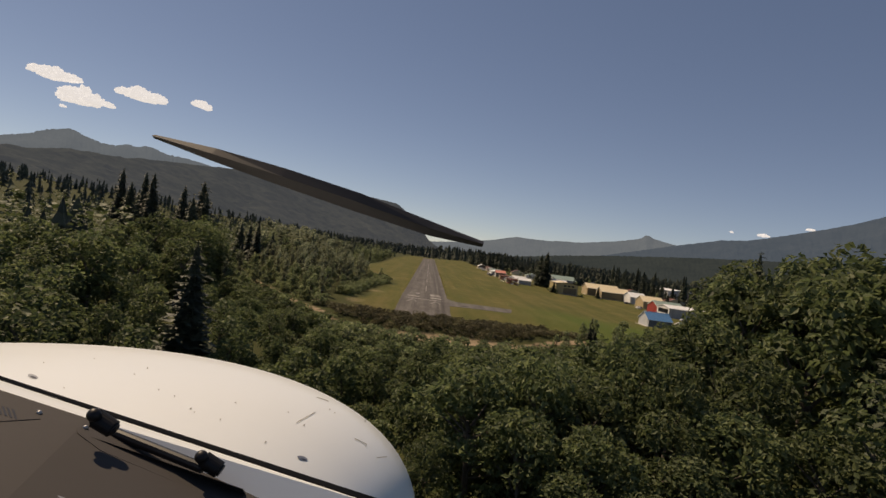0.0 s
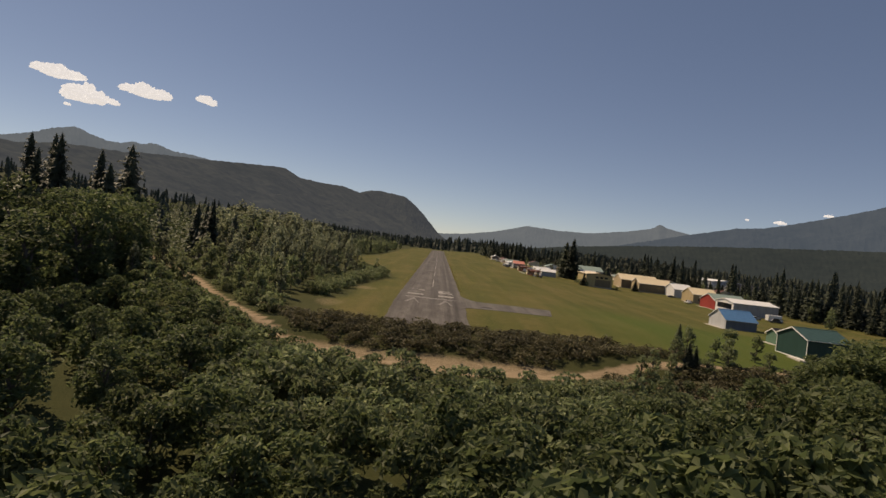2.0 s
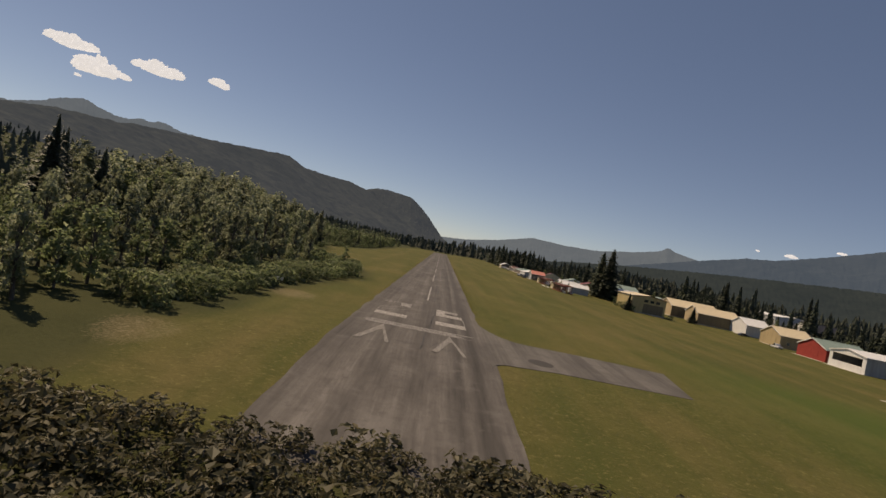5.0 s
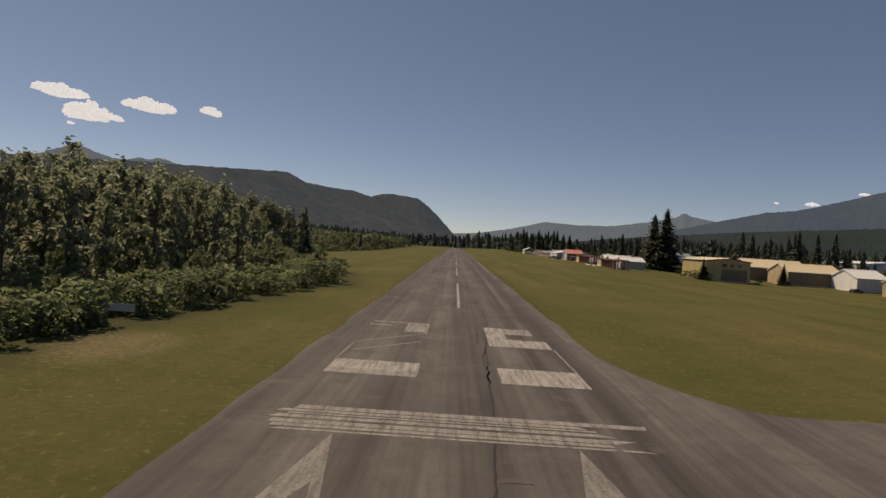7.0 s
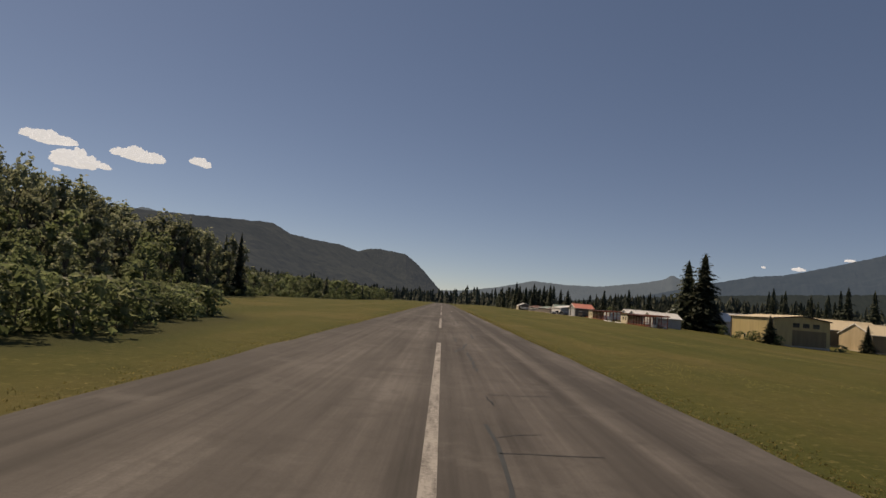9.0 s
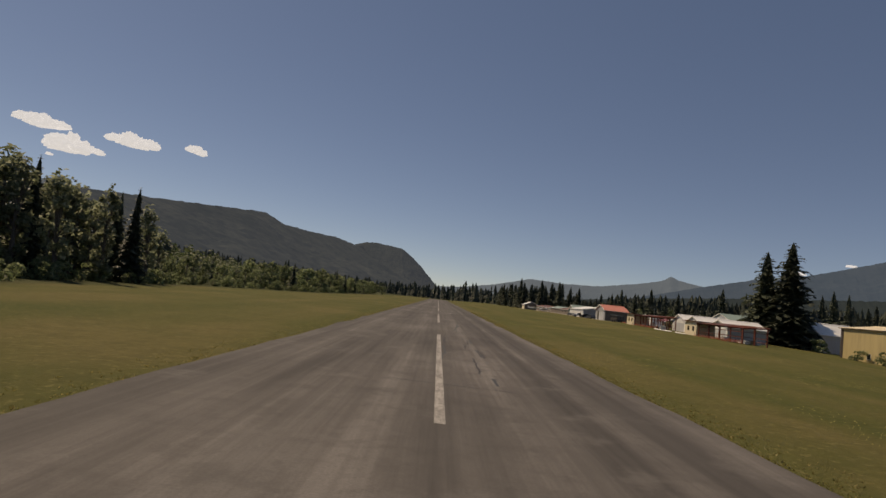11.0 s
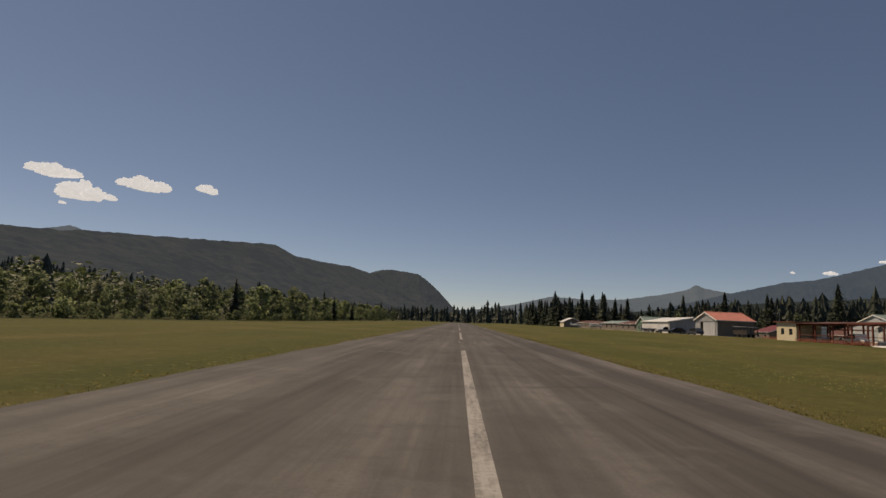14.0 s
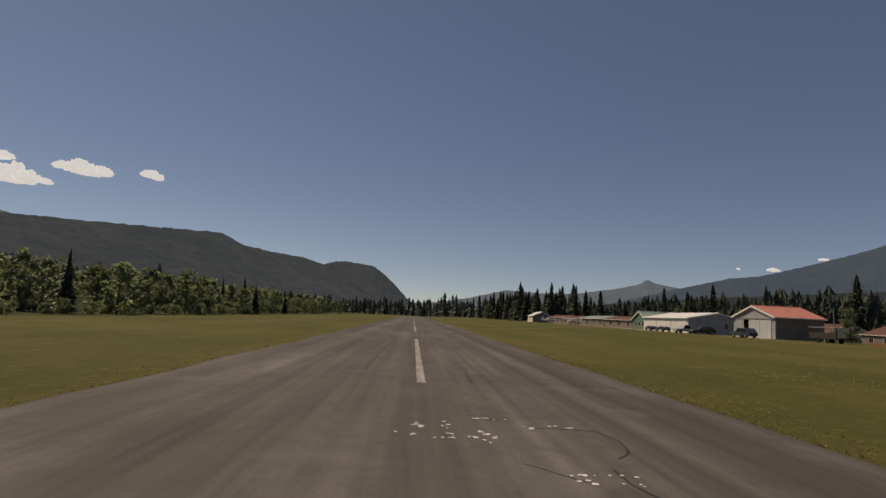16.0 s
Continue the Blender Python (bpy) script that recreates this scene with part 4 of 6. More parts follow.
    for x, y in scatter(rnd, 168, 200, 30, 430, 7.5, lambda x, y: 182 < x - 10 * math.sin(y * 0.03) < 192):
        plant(SLIM_FIRS, x, y, rnd.uniform(0.28, 0.5), rnd, 0.0, rnd.uniform(1.8, 2.6))
    for x, y in scatter(rnd, 64, 108, 570, 780, 9, lambda x, y: x > 66):
        plant(SLIM_FIRS, x, y, rnd.uniform(0.8, 1.3), rnd, 0.0, rnd.uniform(1.2, 1.7))
    for x, y, top, wide in ((-92, 53, 34.5, 0.95), (-88, 46, 30, 0.85), (-96, 45, 31.5, 0.85), (-90, 39, 27.5, 0.9), (-109, 47, 35, 0.7), (-116, 55, 35.5, 0.7), (-131, 66, 36.5, 0.75), (-123, 58, 31, 0.8)):
        tagged(plant(BROAD_FIRS, x, y, (top - ground_z(x, y)) / 20, rnd, 0.0, wide), "tall dark fir standing beside the dirt track", "tree", "forest conifers")
    for x, y, top in ((-76, 77, 22), (-72, 87, 18), (-84, 92, 21), (-79, 84, 16), (-91, 101, 21)):
        tagged(plant(FIRS, x, y, (top - ground_z(x, y)) / 20, rnd, 0.0, 1.3), "dark fir among pale young trees past the track", "tree", "forest conifers")
    # the pair of tall firs beside the hangars
    for x, y, top in ((92.8, 280.0, 28.4), (89.6, 286.0, 26.0), (94.2, 285.5, 21.0)):
        plant(BROAD_FIRS, x, y, (top - ground_z(x, y)) / 20, rnd, 0.0, 1.2)


build_woods()


def far_woods():
    """Conifer belts too far to count: many small firs in one object."""
    rnd = random.Random(19)
    verts, faces, leaf_verts, leaf_faces = [], [], [], []

    def fir(x, y, h, r, tiers, n):
        """A spiky fir: tiers of star-shaped drooping skirts."""
        z = ground_z(x, y) - 0.5
        lean = rnd.uniform(-0.03, 0.03) * h
        for k in range(tiers):
            f0 = 0.05 + 0.88 * k / tiers + rnd.uniform(-0.02, 0.02)
            rr = r * (1 - f0) ** 0.65 * rnd.uniform(0.75, 1.25)
            b = len(verts)
            tw = rnd.random()
            for i in range(n):
                a = 2 * math.pi * (i + tw) / n
                q = rr * (rnd.uniform(0.8, 1.3) if i % 2 else rnd.uniform(0.4, 0.75))
                verts.append((x + lean * f0 + math.cos(a) * q, y + math.sin(a) * q, z + h * (f0 - (rnd.uniform(0.01, 0.06) if i % 2 else 0))))
            verts.append((x + lean * f0, y, z + h * min(1.0, f0 + 0.9 / tiers + 0.09)))
            faces.extend((b + i, b + (i + 1) % n, b + n) for i in range(n))

    def round_tree(x, y, h, r, bits):
        z = ground_z(x, y)
        for k in range(bits):
            a, t = rnd.uniform(0, 6.28), rnd.random()
            q = r * math.sin(math.pi * (0.15 + 0.8 * t)) * rnd.uniform(0.4, 1.0)
            cx, cy, cz = x + q * math.cos(a), y + q * math.sin(a), z + h * (0.12 + 0.85 * t)
            s = r * rnd.uniform(0.18, 0.36)
            b = len(leaf_verts)
            for i in range(4):
                u = 1.571 * i + a
                leaf_verts.append((cx + s * math.cos(u), cy + s * math.sin(u) * 0.8, cz + s * rnd.uniform(-0.6, 0.6)))
            leaf_faces.extend(((b, b + 1, b + 2), (b, b + 2, b + 3)))

    def belt(x0, x1, y0, y1, gap, h0, h1, test=lambda x, y: True, tiers=6, n=8, leafy=0.12):
        for x, y in scatter(rnd, x0, x1, y0, y1, gap, test):
            h = h0 + (h1 - h0) * rnd.random() ** 1.4
            if rnd.random() < leafy:
                round_tree(x, y, h * (0.62 if leafy < 0.5 else 0.9), h * rnd.uniform(0.18, 0.26), 36 if leafy > 0.5 else 24)
            else:
                fir(x, y, h, h * rnd.uniform(0.17, 0.3), tiers, n)

    belt(194, 252, 0, 430, 4.3, 10, 20, lambda x, y: x > 202 + 10 * math.sin(y * 0.03) and not (200 < x < 246 and 280 < y < 368), 7, 10, 0.15)
    belt(250, 340, 0, 420, 7.5, 12, 22)
    belt(95, 180, 420, 900, 4.6, 9, 16, lambda x, y: x > 148 - (y - 420) * 0.11, 7, 10, 0.12)
    belt(146, 240, 418, 660, 4.6, 14, 23, lambda x, y: x > 152 - (y - 420) * 0.11, 8, 10, 0.1)
    belt(180, 330, 420, 900, 7.8, 10, 20)
    belt(20, 400, 900, 1500, 13, 12, 30)
    belt(-300, 20, 860, 1500, 13, 10, 24)
    belt(-170, -80, 60, 420, 6.0, 9, 15, leafy=0.93)
    belt(-160, -78, 420, 860, 7.5, 9, 15, leafy=0.85)
    belt(-330, -160, -300, 860, 10, 10, 18, leafy=0.65)
    belt(-160, -92, -300, 60, 7, 14, 24, leafy=0.85)
    belt(88, 330, -320, -12, 9, 9, 16, leafy=0.7)
    belt(-105, 88, -330, -182, 9, 9, 16, leafy=0.7)
    belt(330, 900, 0, 1500, 19, 15, 27)
    belt(-900, -330, -400, 1500, 26, 14, 24)
    me = mesh_of("conifer_woods", verts, faces, FIR)
    tagged(new("broadleaf_woods", mesh_of("broadleaf_woods", leaf_verts, leaf_faces, WOODS)), "distant broadleaf trees among the conifers", "woods", kind="stuff")
    tagged(new("conifer_woods", me), "dark belt of distant conifers round the airfield", "woods", kind="stuff")


far_woods()


# ---- hangars and houses ----
OLIVE = metal_sheet("olive_yellow_cladding", (0.46, 0.37, 0.19), 0.55, 0.3, 1)
# the olive hall's door; also the beige halls' sides, darkened for shade
BROWN_DOOR_AND_SHADE = metal_sheet("brown_door_and_shaded_wall", (0.2, 0.16, 0.1), 0.6, 0.5, 0)
BEIGE = metal_sheet("beige_cladding", (0.5, 0.4, 0.26), 0.55, 0.3, 1)
TAN = metal_sheet("tan_cladding", (0.46, 0.36, 0.21), 0.55, 0.3, 1)
CREAM_ROOF = metal_sheet("cream_roof_steel", (0.74, 0.62, 0.42), 0.45, 0.4, 0, wear=0.12)
WHITE_WALL = metal_sheet("white_cladding", (0.72, 0.72, 0.7), 0.5, 0.3, 1, wear=0.12)
WHITE_ROOF = metal_sheet("white_roof_steel", (0.78, 0.78, 0.76), 0.42, 0.4, 0, wear=0.12)
# real grey cladding, and white hangars' sides with shade put into the colour
GREY_OR_SHADED_WALL = metal_sheet("grey_or_shaded_cladding", (0.36, 0.37, 0.38), 0.5, 0.3, 1)
PALE_WALL = metal_sheet("pale_grey_cladding", (0.5, 0.52, 0.54), 0.45, 0.3, 1)
# darker copy of the pale cladding, its shade put into the colour
SHADED_PALE_WALL = metal_sheet("shaded_pale_cladding", (0.12, 0.14, 0.17), 0.5, 0.3, 0)
RED_WALL = paint("barn_red_boards", (0.33, 0.045, 0.035), 0.7)
BLUE_ROOF = metal_sheet("blue_roof_steel", (0.07, 0.19, 0.36), 0.42, 0.4, 0)
PINK_ROOF = metal_sheet("faded_red_roof_steel", (0.62, 0.24, 0.18), 0.5, 0.4, 0)
GREEN_ROOF = metal_sheet("grey_green_roof_steel", (0.25, 0.33, 0.29), 0.5, 0.4, 0)
GREEN_WALL = paint("green_boards", (0.1, 0.19, 0.13), 0.7)
TEAL_WALL = metal_sheet("dark_teal_cladding", (0.02, 0.058, 0.05), 0.5, 0.3, 0)
TEAL_ROOF = metal_sheet("teal_roof_steel", (0.04, 0.09, 0.082), 0.5, 0.4, 1)
BROWN_ROOF = metal_sheet("rust_brown_roof_steel", (0.14, 0.06, 0.045), 0.65, 0.4, 1)
MAROON_ROOF = metal_sheet("maroon_roof_steel", (0.2, 0.05, 0.045), 0.5, 0.4, 0)
DARK_ROOF = metal_sheet("dark_roof_steel", (0.035, 0.035, 0.04), 0.5, 0.4, 0)
GREY_BOARD = paint("weathered_boards", (0.2, 0.17, 0.145), 0.85)
RUST_STEEL = paint("red_oxide_steel", (0.2, 0.06, 0.04), 0.7)
TRIM = paint("white_trim", (0.78, 0.77, 0.74), 0.5, wear=0.1)
DARK_TRIM = paint("dark_trim", (0.06, 0.05, 0.045), 0.6)
CONCRETE = paint("pale_concrete", (0.48, 0.45, 0.4), 0.85)
CREAM_WALL = paint("cream_plaster", (0.66, 0.58, 0.42), 0.8, wear=0.15)
ORANGE_NET = paint("orange_safety_net", (0.42, 0.13, 0.07), 0.8, 0, 0.5, 6)
TYRE = paint("tyre_rubber", (0.02, 0.02, 0.02), 0.85)
STEEL = paint("galvanised_steel", (0.4, 0.4, 0.4), 0.4, 0.7)


def glass_material():
    m, nt, b = nodes_of("window_glass", 0.06, 0, 0.6)
    b.inputs["Base Color"].default_value = (0.025, 0.03, 0.035, 1)
    return m


GLASS = glass_material()


def prism(poly, axis, a, b, mat):
    """A flat outline given in the two other axes, pushed from a to b along one axis."""
    def at(p, q, d):
        return {'x': (d, p, q), 'y': (p, d, q), 'z': (p, q, d)}[axis]
    n = len(poly)
    bm = bmesh.new()
    lo = [bm.verts.new(at(p, q, a)) for p, q in poly]
    hi = [bm.verts.new(at(p, q, b)) for p, q in poly]
    bm.faces.new(lo)
    bm.faces.new(hi[::-1])
    for i in range(n):
        bm.faces.new((lo[i], hi[i], hi[(i + 1) % n], lo[(i + 1) % n]))
    bmesh.ops.recalc_face_normals(bm, faces=bm.faces)
    me = bpy.data.meshes.new("prism")
    bm.to_mesh(me)
    bm.free()
    me.materials.append(mat)
    return me


def joined(meshes):
    """Several meshes of one part as one mesh with one material."""
    bm = bmesh.new()
    mat = meshes[0].materials[0]
    for m in meshes:
        bm.from_mesh(m)
    me = bpy.data.meshes.new("joined")
    bm.to_mesh(me)
    bm.free()
    me.materials.append(mat)
    return me


def wall_mesh(axis, at, thick, u0, u1, z0, eave, ridge, holes, mat):
    """An upright wall across u0..u1 with rectangular openings; ridge above eave makes a gable."""
    bits, cuts = [], sorted({u0, u1, *(h[0] for h in holes), *(h[1] for h in holes)})
    for a, b in zip(cuts, cuts[1:]):
        inside = sorted((h[2], h[3]) for h in holes if h[0] <= a + 1e-6 and h[1] >= b - 1e-6)
        z = z0
        for lo, hi in inside + [(eave, eave)]:
            if lo - z > 0.01:
                bits.append(prism([(a, z), (b, z), (b, lo), (a, lo)], axis, at, at + thick, mat))
            z = max(z, hi)
    if ridge > eave + 0.05:
        bits.append(prism([(u0, eave), (u1, eave), ((u0 + u1) / 2, ridge)], axis, at, at + thick, mat))
    return joined(bits)


def window(parent, axis, at, side, u0, u1, z0, z1, frame_mat=None, name="window"):
    """A framed pane set in a wall whose outer face lies at 'at' and looks along side."""
    f = 0.07
    o, i = at + 0.04 * side, at - 0.06 * side
    fr = [prism([(u0 - f, z), (u1 + f, z), (u1 + f, z + f), (u0 - f, z + f)], axis, i, o, frame_mat or TRIM) for z in (z0 - f, z1)]
    fr += [prism([(u, z0), (u + f, z0), (u + f, z1), (u, z1)], axis, i, o, frame_mat or TRIM) for u in (u0 - f, u1)]
    w = part(name, joined(fr), parent)
    part("pane", prism([(u0, z0), (u1, z0), (u1, z1), (u0, z1)], axis, at - 0.03 * side, at + 0.012 * side, GLASS), w, "dark window glass")
    return w


def door(parent, axis, at, side, u0, u1, z1, mat, leaves=2, name="door", label="", open_gap=None):
    """Sliding or sectional door leaves standing a little proud of the wall."""
    n = leaves
    for k in range(n):
        a, b = u0 + (u1 - u0) * k / n + 0.02, u0 + (u1 - u0) * (k + 1) / n - 0.02
        leaf = part(name, joined([prism([(a, 0.05), (b, 0.05), (b, z1), (a, z1)], axis, at, at + 0.07 * side, mat)]), parent, label)
        part("rail", prism([(a + 0.05, z1 * 0.5), (b - 0.05, z1 * 0.5), (b - 0.05, z1 * 0.5 + 0.12), (a + 0.05, z1 * 0.5 + 0.12)], axis, at + 0.07 * side, at + 0.1 * side, mat), leaf)


def hall(x0, x1, y0, y1, eave, ridge, walls, roof_mat, ridge_along, label, holes=(), side_holes=(), name="hangar", trim=None, z=0.0, group="airfield hangars", cat="hangar"):
    """A hall with four walls, two roof slopes, fascia boards and a slab. walls: front (towards the runway) and side materials.
    holes open the front wall (across y), side_holes the wall towards the approach (across x), all in metres from its middle."""
    e = tagged(new(name), label, cat, group)
    e.matrix_basis = pose((x0 + x1) / 2, (y0 + y1) / 2, ground_z((x0 + x1) / 2, (y0 + y1) / 2) + z)
    a, b, t, o = (x1 - x0) / 2, (y1 - y0) / 2, 0.16, 0.35
    gx = ridge_along == 'x'
    front, side = walls
    part("front_wall", wall_mesh('x', -a, t, -b, b, -1.2, eave, ridge if gx else eave, holes, front), e)
    part("back_wall", wall_mesh('x', a - t, t, -b, b, -1.2, eave, ridge if gx else eave, (), side), e)
    part("side_wall", wall_mesh('y', -b, t, -a + t, a - t, -1.2, eave, eave if gx else ridge, side_holes, side), e)
    part("side_wall", wall_mesh('y', b - t, t, -a + t, a - t, -1.2, eave, eave if gx else ridge, (), side), e)
    part("slab", box(-a - 1.6, a - 0.2, -b - 0.3, b + 0.3, -0.9, 0.05, CONCRETE), e, "pale concrete floor and apron")
    half, length = (b, a) if gx else (a, b)
    rise = (ridge - eave) / half
    for s in (-1, 1):
        poly = [(s * (half + o), eave - rise * o + 0.02), (0, ridge + 0.02), (0, ridge + 0.17), (s * (half + o), eave - rise * o + 0.17)]
        r = part("roof_slope", prism(poly, 'x' if gx else 'y', -length - o, length + o, roof_mat), e)
        edge = [(s * (half + o), eave - rise * o - 0.12), (0, ridge - 0.12), (0, ridge + 0.19), (s * (half + o), eave - rise * o + 0.19)]
        part("fascia", prism(edge, 'x' if gx else 'y', -length - o - 0.05, -length - o + 0.002, trim or TRIM), r)
        gut = [(s * (half + o), eave - rise * o - 0.02), (s * (half + o + 0.12), eave - rise * o - 0.02), (s * (half + o + 0.12), eave - rise * o + 0.12), (s * (half + o), eave - rise * o + 0.12)]
        part("gutter", prism(gut, 'x' if gx else 'y', -length - o, length + o, trim or TRIM), r)
    part("ridge_cap", prism([(-0.25, ridge + 0.15), (0.25, ridge + 0.15), (0.0, ridge + 0.27)], 'x' if gx else 'y', -length - o, length + o, roof_mat), e)
    return e, a, b


def build_hangars():
    # blue-roofed hangar nearest the approach
    # side walls take the darkened cladding in place of shade
    e, a, b = hall(99, 109.6, 75.2, 87.2, 3.1, 6.1, (PALE_WALL, SHADED_PALE_WALL), BLUE_ROOF, 'x', "pale metal hangar with a blue steel roof", trim=PALE_WALL)
    door(e, 'x', -a, -1, -5.0, 5.0, 3.5, PALE_WALL, 4, "hangar_door")
    # long white-roofed hangar with its door open
    e, a, b = hall(138, 159, 146.8, 164.0, 5.4, 6.8, (WHITE_WALL, GREY_OR_SHADED_WALL), WHITE_ROOF, 'x', "long grey hangar with white roof and open front",
                   holes=[(-7.0, 7.0, 2.2, 4.7)])
    door(e, 'x', -a, -1, -7.0, 7.0, 2.2, WHITE_WALL, 3, "hangar_door")
    # red barn-like hangar
    e, a, b = hall(140, 156.5, 168.5, 185.0, 4.4, 7.4, (RED_WALL, RED_WALL), GREEN_ROOF, 'x', "red hangar with white trim and grey-green roof")
    door(e, 'x', -a, -1, -4.0, 4.0, 3.2, RED_WALL, 2, "hangar_door", "red sliding door")
    # tan hangar
    e, a, b = hall(144.5, 158.5, 203.8, 218.9, 4.9, 8.0, (TAN, TAN), CREAM_ROOF, 'x', "tan metal hangar with a cream roof")
    door(e, 'x', -a, -1, -4.5, 4.5, 3.6, TAN, 2, "hangar_door")
    window(e, 'y', -b, -1, -4, -3, 1.4, 2.4)
    # small white hangar with a lean-to
    # pale grey on its sides is white cladding darkened for shade
    e, a, b = hall(146, 157.5, 233.5, 248.6, 4.9, 7.8, (WHITE_WALL, PALE_WALL), WHITE_ROOF, 'x', "white metal hangar with lean-to and dark doorway")
    door(e, 'x', -a, -1, -4.2, 4.2, 3.6, WHITE_WALL, 2, "hangar_door")
    part("lean_to", prism([(b, -0.3), (b + 4.2, -0.3), (b + 4.2, 2.4), (b, 3.6)], 'x', -a + 0.5, a - 3, WHITE_WALL), e, "white lean-to shed")
    window(e, 'x', -a + 0.5, -1, b + 1.4, b + 2.4, 0.9, 1.9)
    # two beige hangars with cream roofs
    # both have beige fronts; the brown on their sides stands in for shade
    e, a, b = hall(129.5, 150.5, 248.3, 263.0, 5.2, 8.3, (BEIGE, BROWN_DOOR_AND_SHADE), CREAM_ROOF, 'x', "beige metal hangar with a broad cream roof")
    door(e, 'x', -a, -1, -5.5, 5.5, 4.6, BEIGE, 3, "hangar_door")
    window(e, 'x', -a, -1, -6.5, -5.9, 0.9, 2.0)
    e, a, b = hall(124, 149, 267.5, 284.0, 5.4, 8.7, (BEIGE, BROWN_DOOR_AND_SHADE), CREAM_ROOF, 'x', "beige metal hangar behind the olive hall")
    door(e, 'x', -a, -1, -5.5, 5.5, 4.6, BEIGE, 3, "hangar_door")
    # large olive hangar with windows over its door
    e, a, b = hall(92.5, 108.3, 235.5, 259.5, 7.3, 8.3, (OLIVE, OLIVE), CREAM_ROOF, 'y', "large olive-yellow hangar with low cream roof", trim=DARK_TRIM)
    door(e, 'y', -b, -1, -2.6, 6.9, 4.4, BROWN_DOOR_AND_SHADE, 3, "hangar_door", "brown steel hangar door")
    for u in (-2.4, 0.4, 3.2):
        window(e, 'y', -b, -1, u, u + 1.7, 5.2, 6.3, DARK_TRIM)
    window(e, 'x', -a, -1, 2.5, 3.6, 1.0, 2.2)
    for u in (-11.9, 11.1):
        part("corner_post", box(-a - 0.06, -a + 0.14, u, u + 0.8, -0.3, 7.0, DARK_TRIM), e)
    # grey gabled house by the firs
    e, a, b = hall(99, 109.8, 276.5, 286.6, 4.6, 7.4, (GREY_OR_SHADED_WALL, PALE_WALL), WHITE_ROOF, 'x', "grey gabled shed with white roof beside firs", name="shed", cat="shed")
    window(e, 'x', -a, -1, -1.0, 0.2, 3.6, 4.6)
    window(e, 'x', -a, -1, -3.6, -2.4, 1.2, 2.4)
    # white hangars behind the steel frames
    for x, y, lab in ((68.7, 287.7, "white gabled hangar with a pale wide door"), (68.7, 278.5, "white gabled hangar with closed garage door"), (70.5, 267.6, "white hangar behind the rusty steel frame")):
        # white halls whose grey sides are shade given as colour
        e, a, b = hall(x, x + 9.5, y, y + 8.8, 3.1, 4.7, (WHITE_WALL, GREY_OR_SHADED_WALL), WHITE_ROOF, 'x', lab)
        door(e, 'x', -a, -1, -3.4, 3.4, 2.5, PALE_WALL, 3, "hangar_door", "pale grey sectional door")
    hall(115, 136, 353, 374, 5.6, 8.8, (PALE_WALL, GREY_OR_SHADED_WALL), GREEN_ROOF, 'x', "large shed with grey-green metal roof", name="shed", cat="shed")
    # faded-red-roofed hangar with one door slid open
    e, a, b = hall(60.5, 69, 337.5, 350.2, 3.7, 5.6, (GREY_OR_SHADED_WALL, GREY_BOARD), PINK_ROOF, 'x', "grey hangar with faded red roof, one door open",
                   holes=[(-5.4, 5.4, 0.0, 3.3)])
    for k, mat in ((-5.4, PALE_WALL), (-2.0, PALE_WALL), (2.9, GREY_OR_SHADED_WALL)):
        leaf = part("hangar_door", prism([(k, 0.06), (k + (3.3 if k < 0 else 2.5), 0.06), (k + (3.3 if k < 0 else 2.5), 3.25), (k, 3.25)], 'x', -a - 0.1, -a - 0.02, mat), e, "pale sliding door leaf")
    part("door_track", box(-a - 0.16, -a, -b + 0.2, b - 0.2, 3.3, 3.5, STEEL), e)
    # long white hangar, side to the runway
    # the ends are white too, coloured grey for the shade on them
    e, a, b = hall(60.4, 74, 368.6, 393.4, 3.3, 4.6, (WHITE_WALL, GREY_OR_SHADED_WALL), WHITE_ROOF, 'y', "long white hangar with a row of sliding doors")
    for k in range(3):
        door(e, 'x', -a, -1, -b + 0.6 + k * 8.0, -b + 8.2 + k * 8.0, 2.9, WHITE_WALL, 2, "hangar_door")
    window(e, 'y', -b, -1, 1.5, 2.3, 1.2, 2.4)
    # green cottage
    e, a, b = hall(63.5, 73, 399, 409.6, 2.7, 5.0, (GREEN_WALL, GREEN_WALL), GREEN_ROOF, 'x', "small green cottage with white-trimmed gable", name="cottage", cat="house", group="houses")
    for u in (-3.4, -0.6, 2.2):
        window(e, 'x', -a, -1, u, u + 1.3, 0.9, 2.1)
    # old low sheds along the field's edge
    for x, y, L, h in ((66, 416, 26, 2.6), (67, 446, 30, 2.8), (68, 482, 24, 2.6), (70, 512, 34, 3.0)):
        e, a, b = hall(x, x + 9, y, y + L, h, h + 1.0, (GREY_BOARD, GREY_BOARD), GREEN_ROOF if L == 30 else BROWN_ROOF, 'y', "long low weathered shed at the field's edge", name="shed", cat="shed", group="low sheds")
        for k in range(int(L // 8)):
            window(e, 'x', -a, -1, -b + 3 + k * 8, -b + 4.2 + k * 8, 1.0, 1.9, DARK_TRIM)
    e, a, b = hall(62, 72, 545, 558, 3.2, 5.4, (CREAM_WALL, GREY_BOARD), WHITE_ROOF, 'y', "small pale shed with a light roof", name="shed", cat="shed", group="low sheds")
    # dark shed under the firs
    hall(97, 106, 288.5, 298, 3.2, 4.4, (DARK_TRIM, DARK_TRIM), DARK_ROOF, 'x', "low dark shed in the shade of the firs", name="shed", cat="shed")
    # dark teal shed by the approach
    e, a, b = hall(90.0, 100.5, 18.2, 30.6, 5.1, 7.3, (TEAL_WALL, TEAL_WALL), TEAL_ROOF, 'x', "dark teal shed with white-trimmed gable", name="shed", cat="shed")
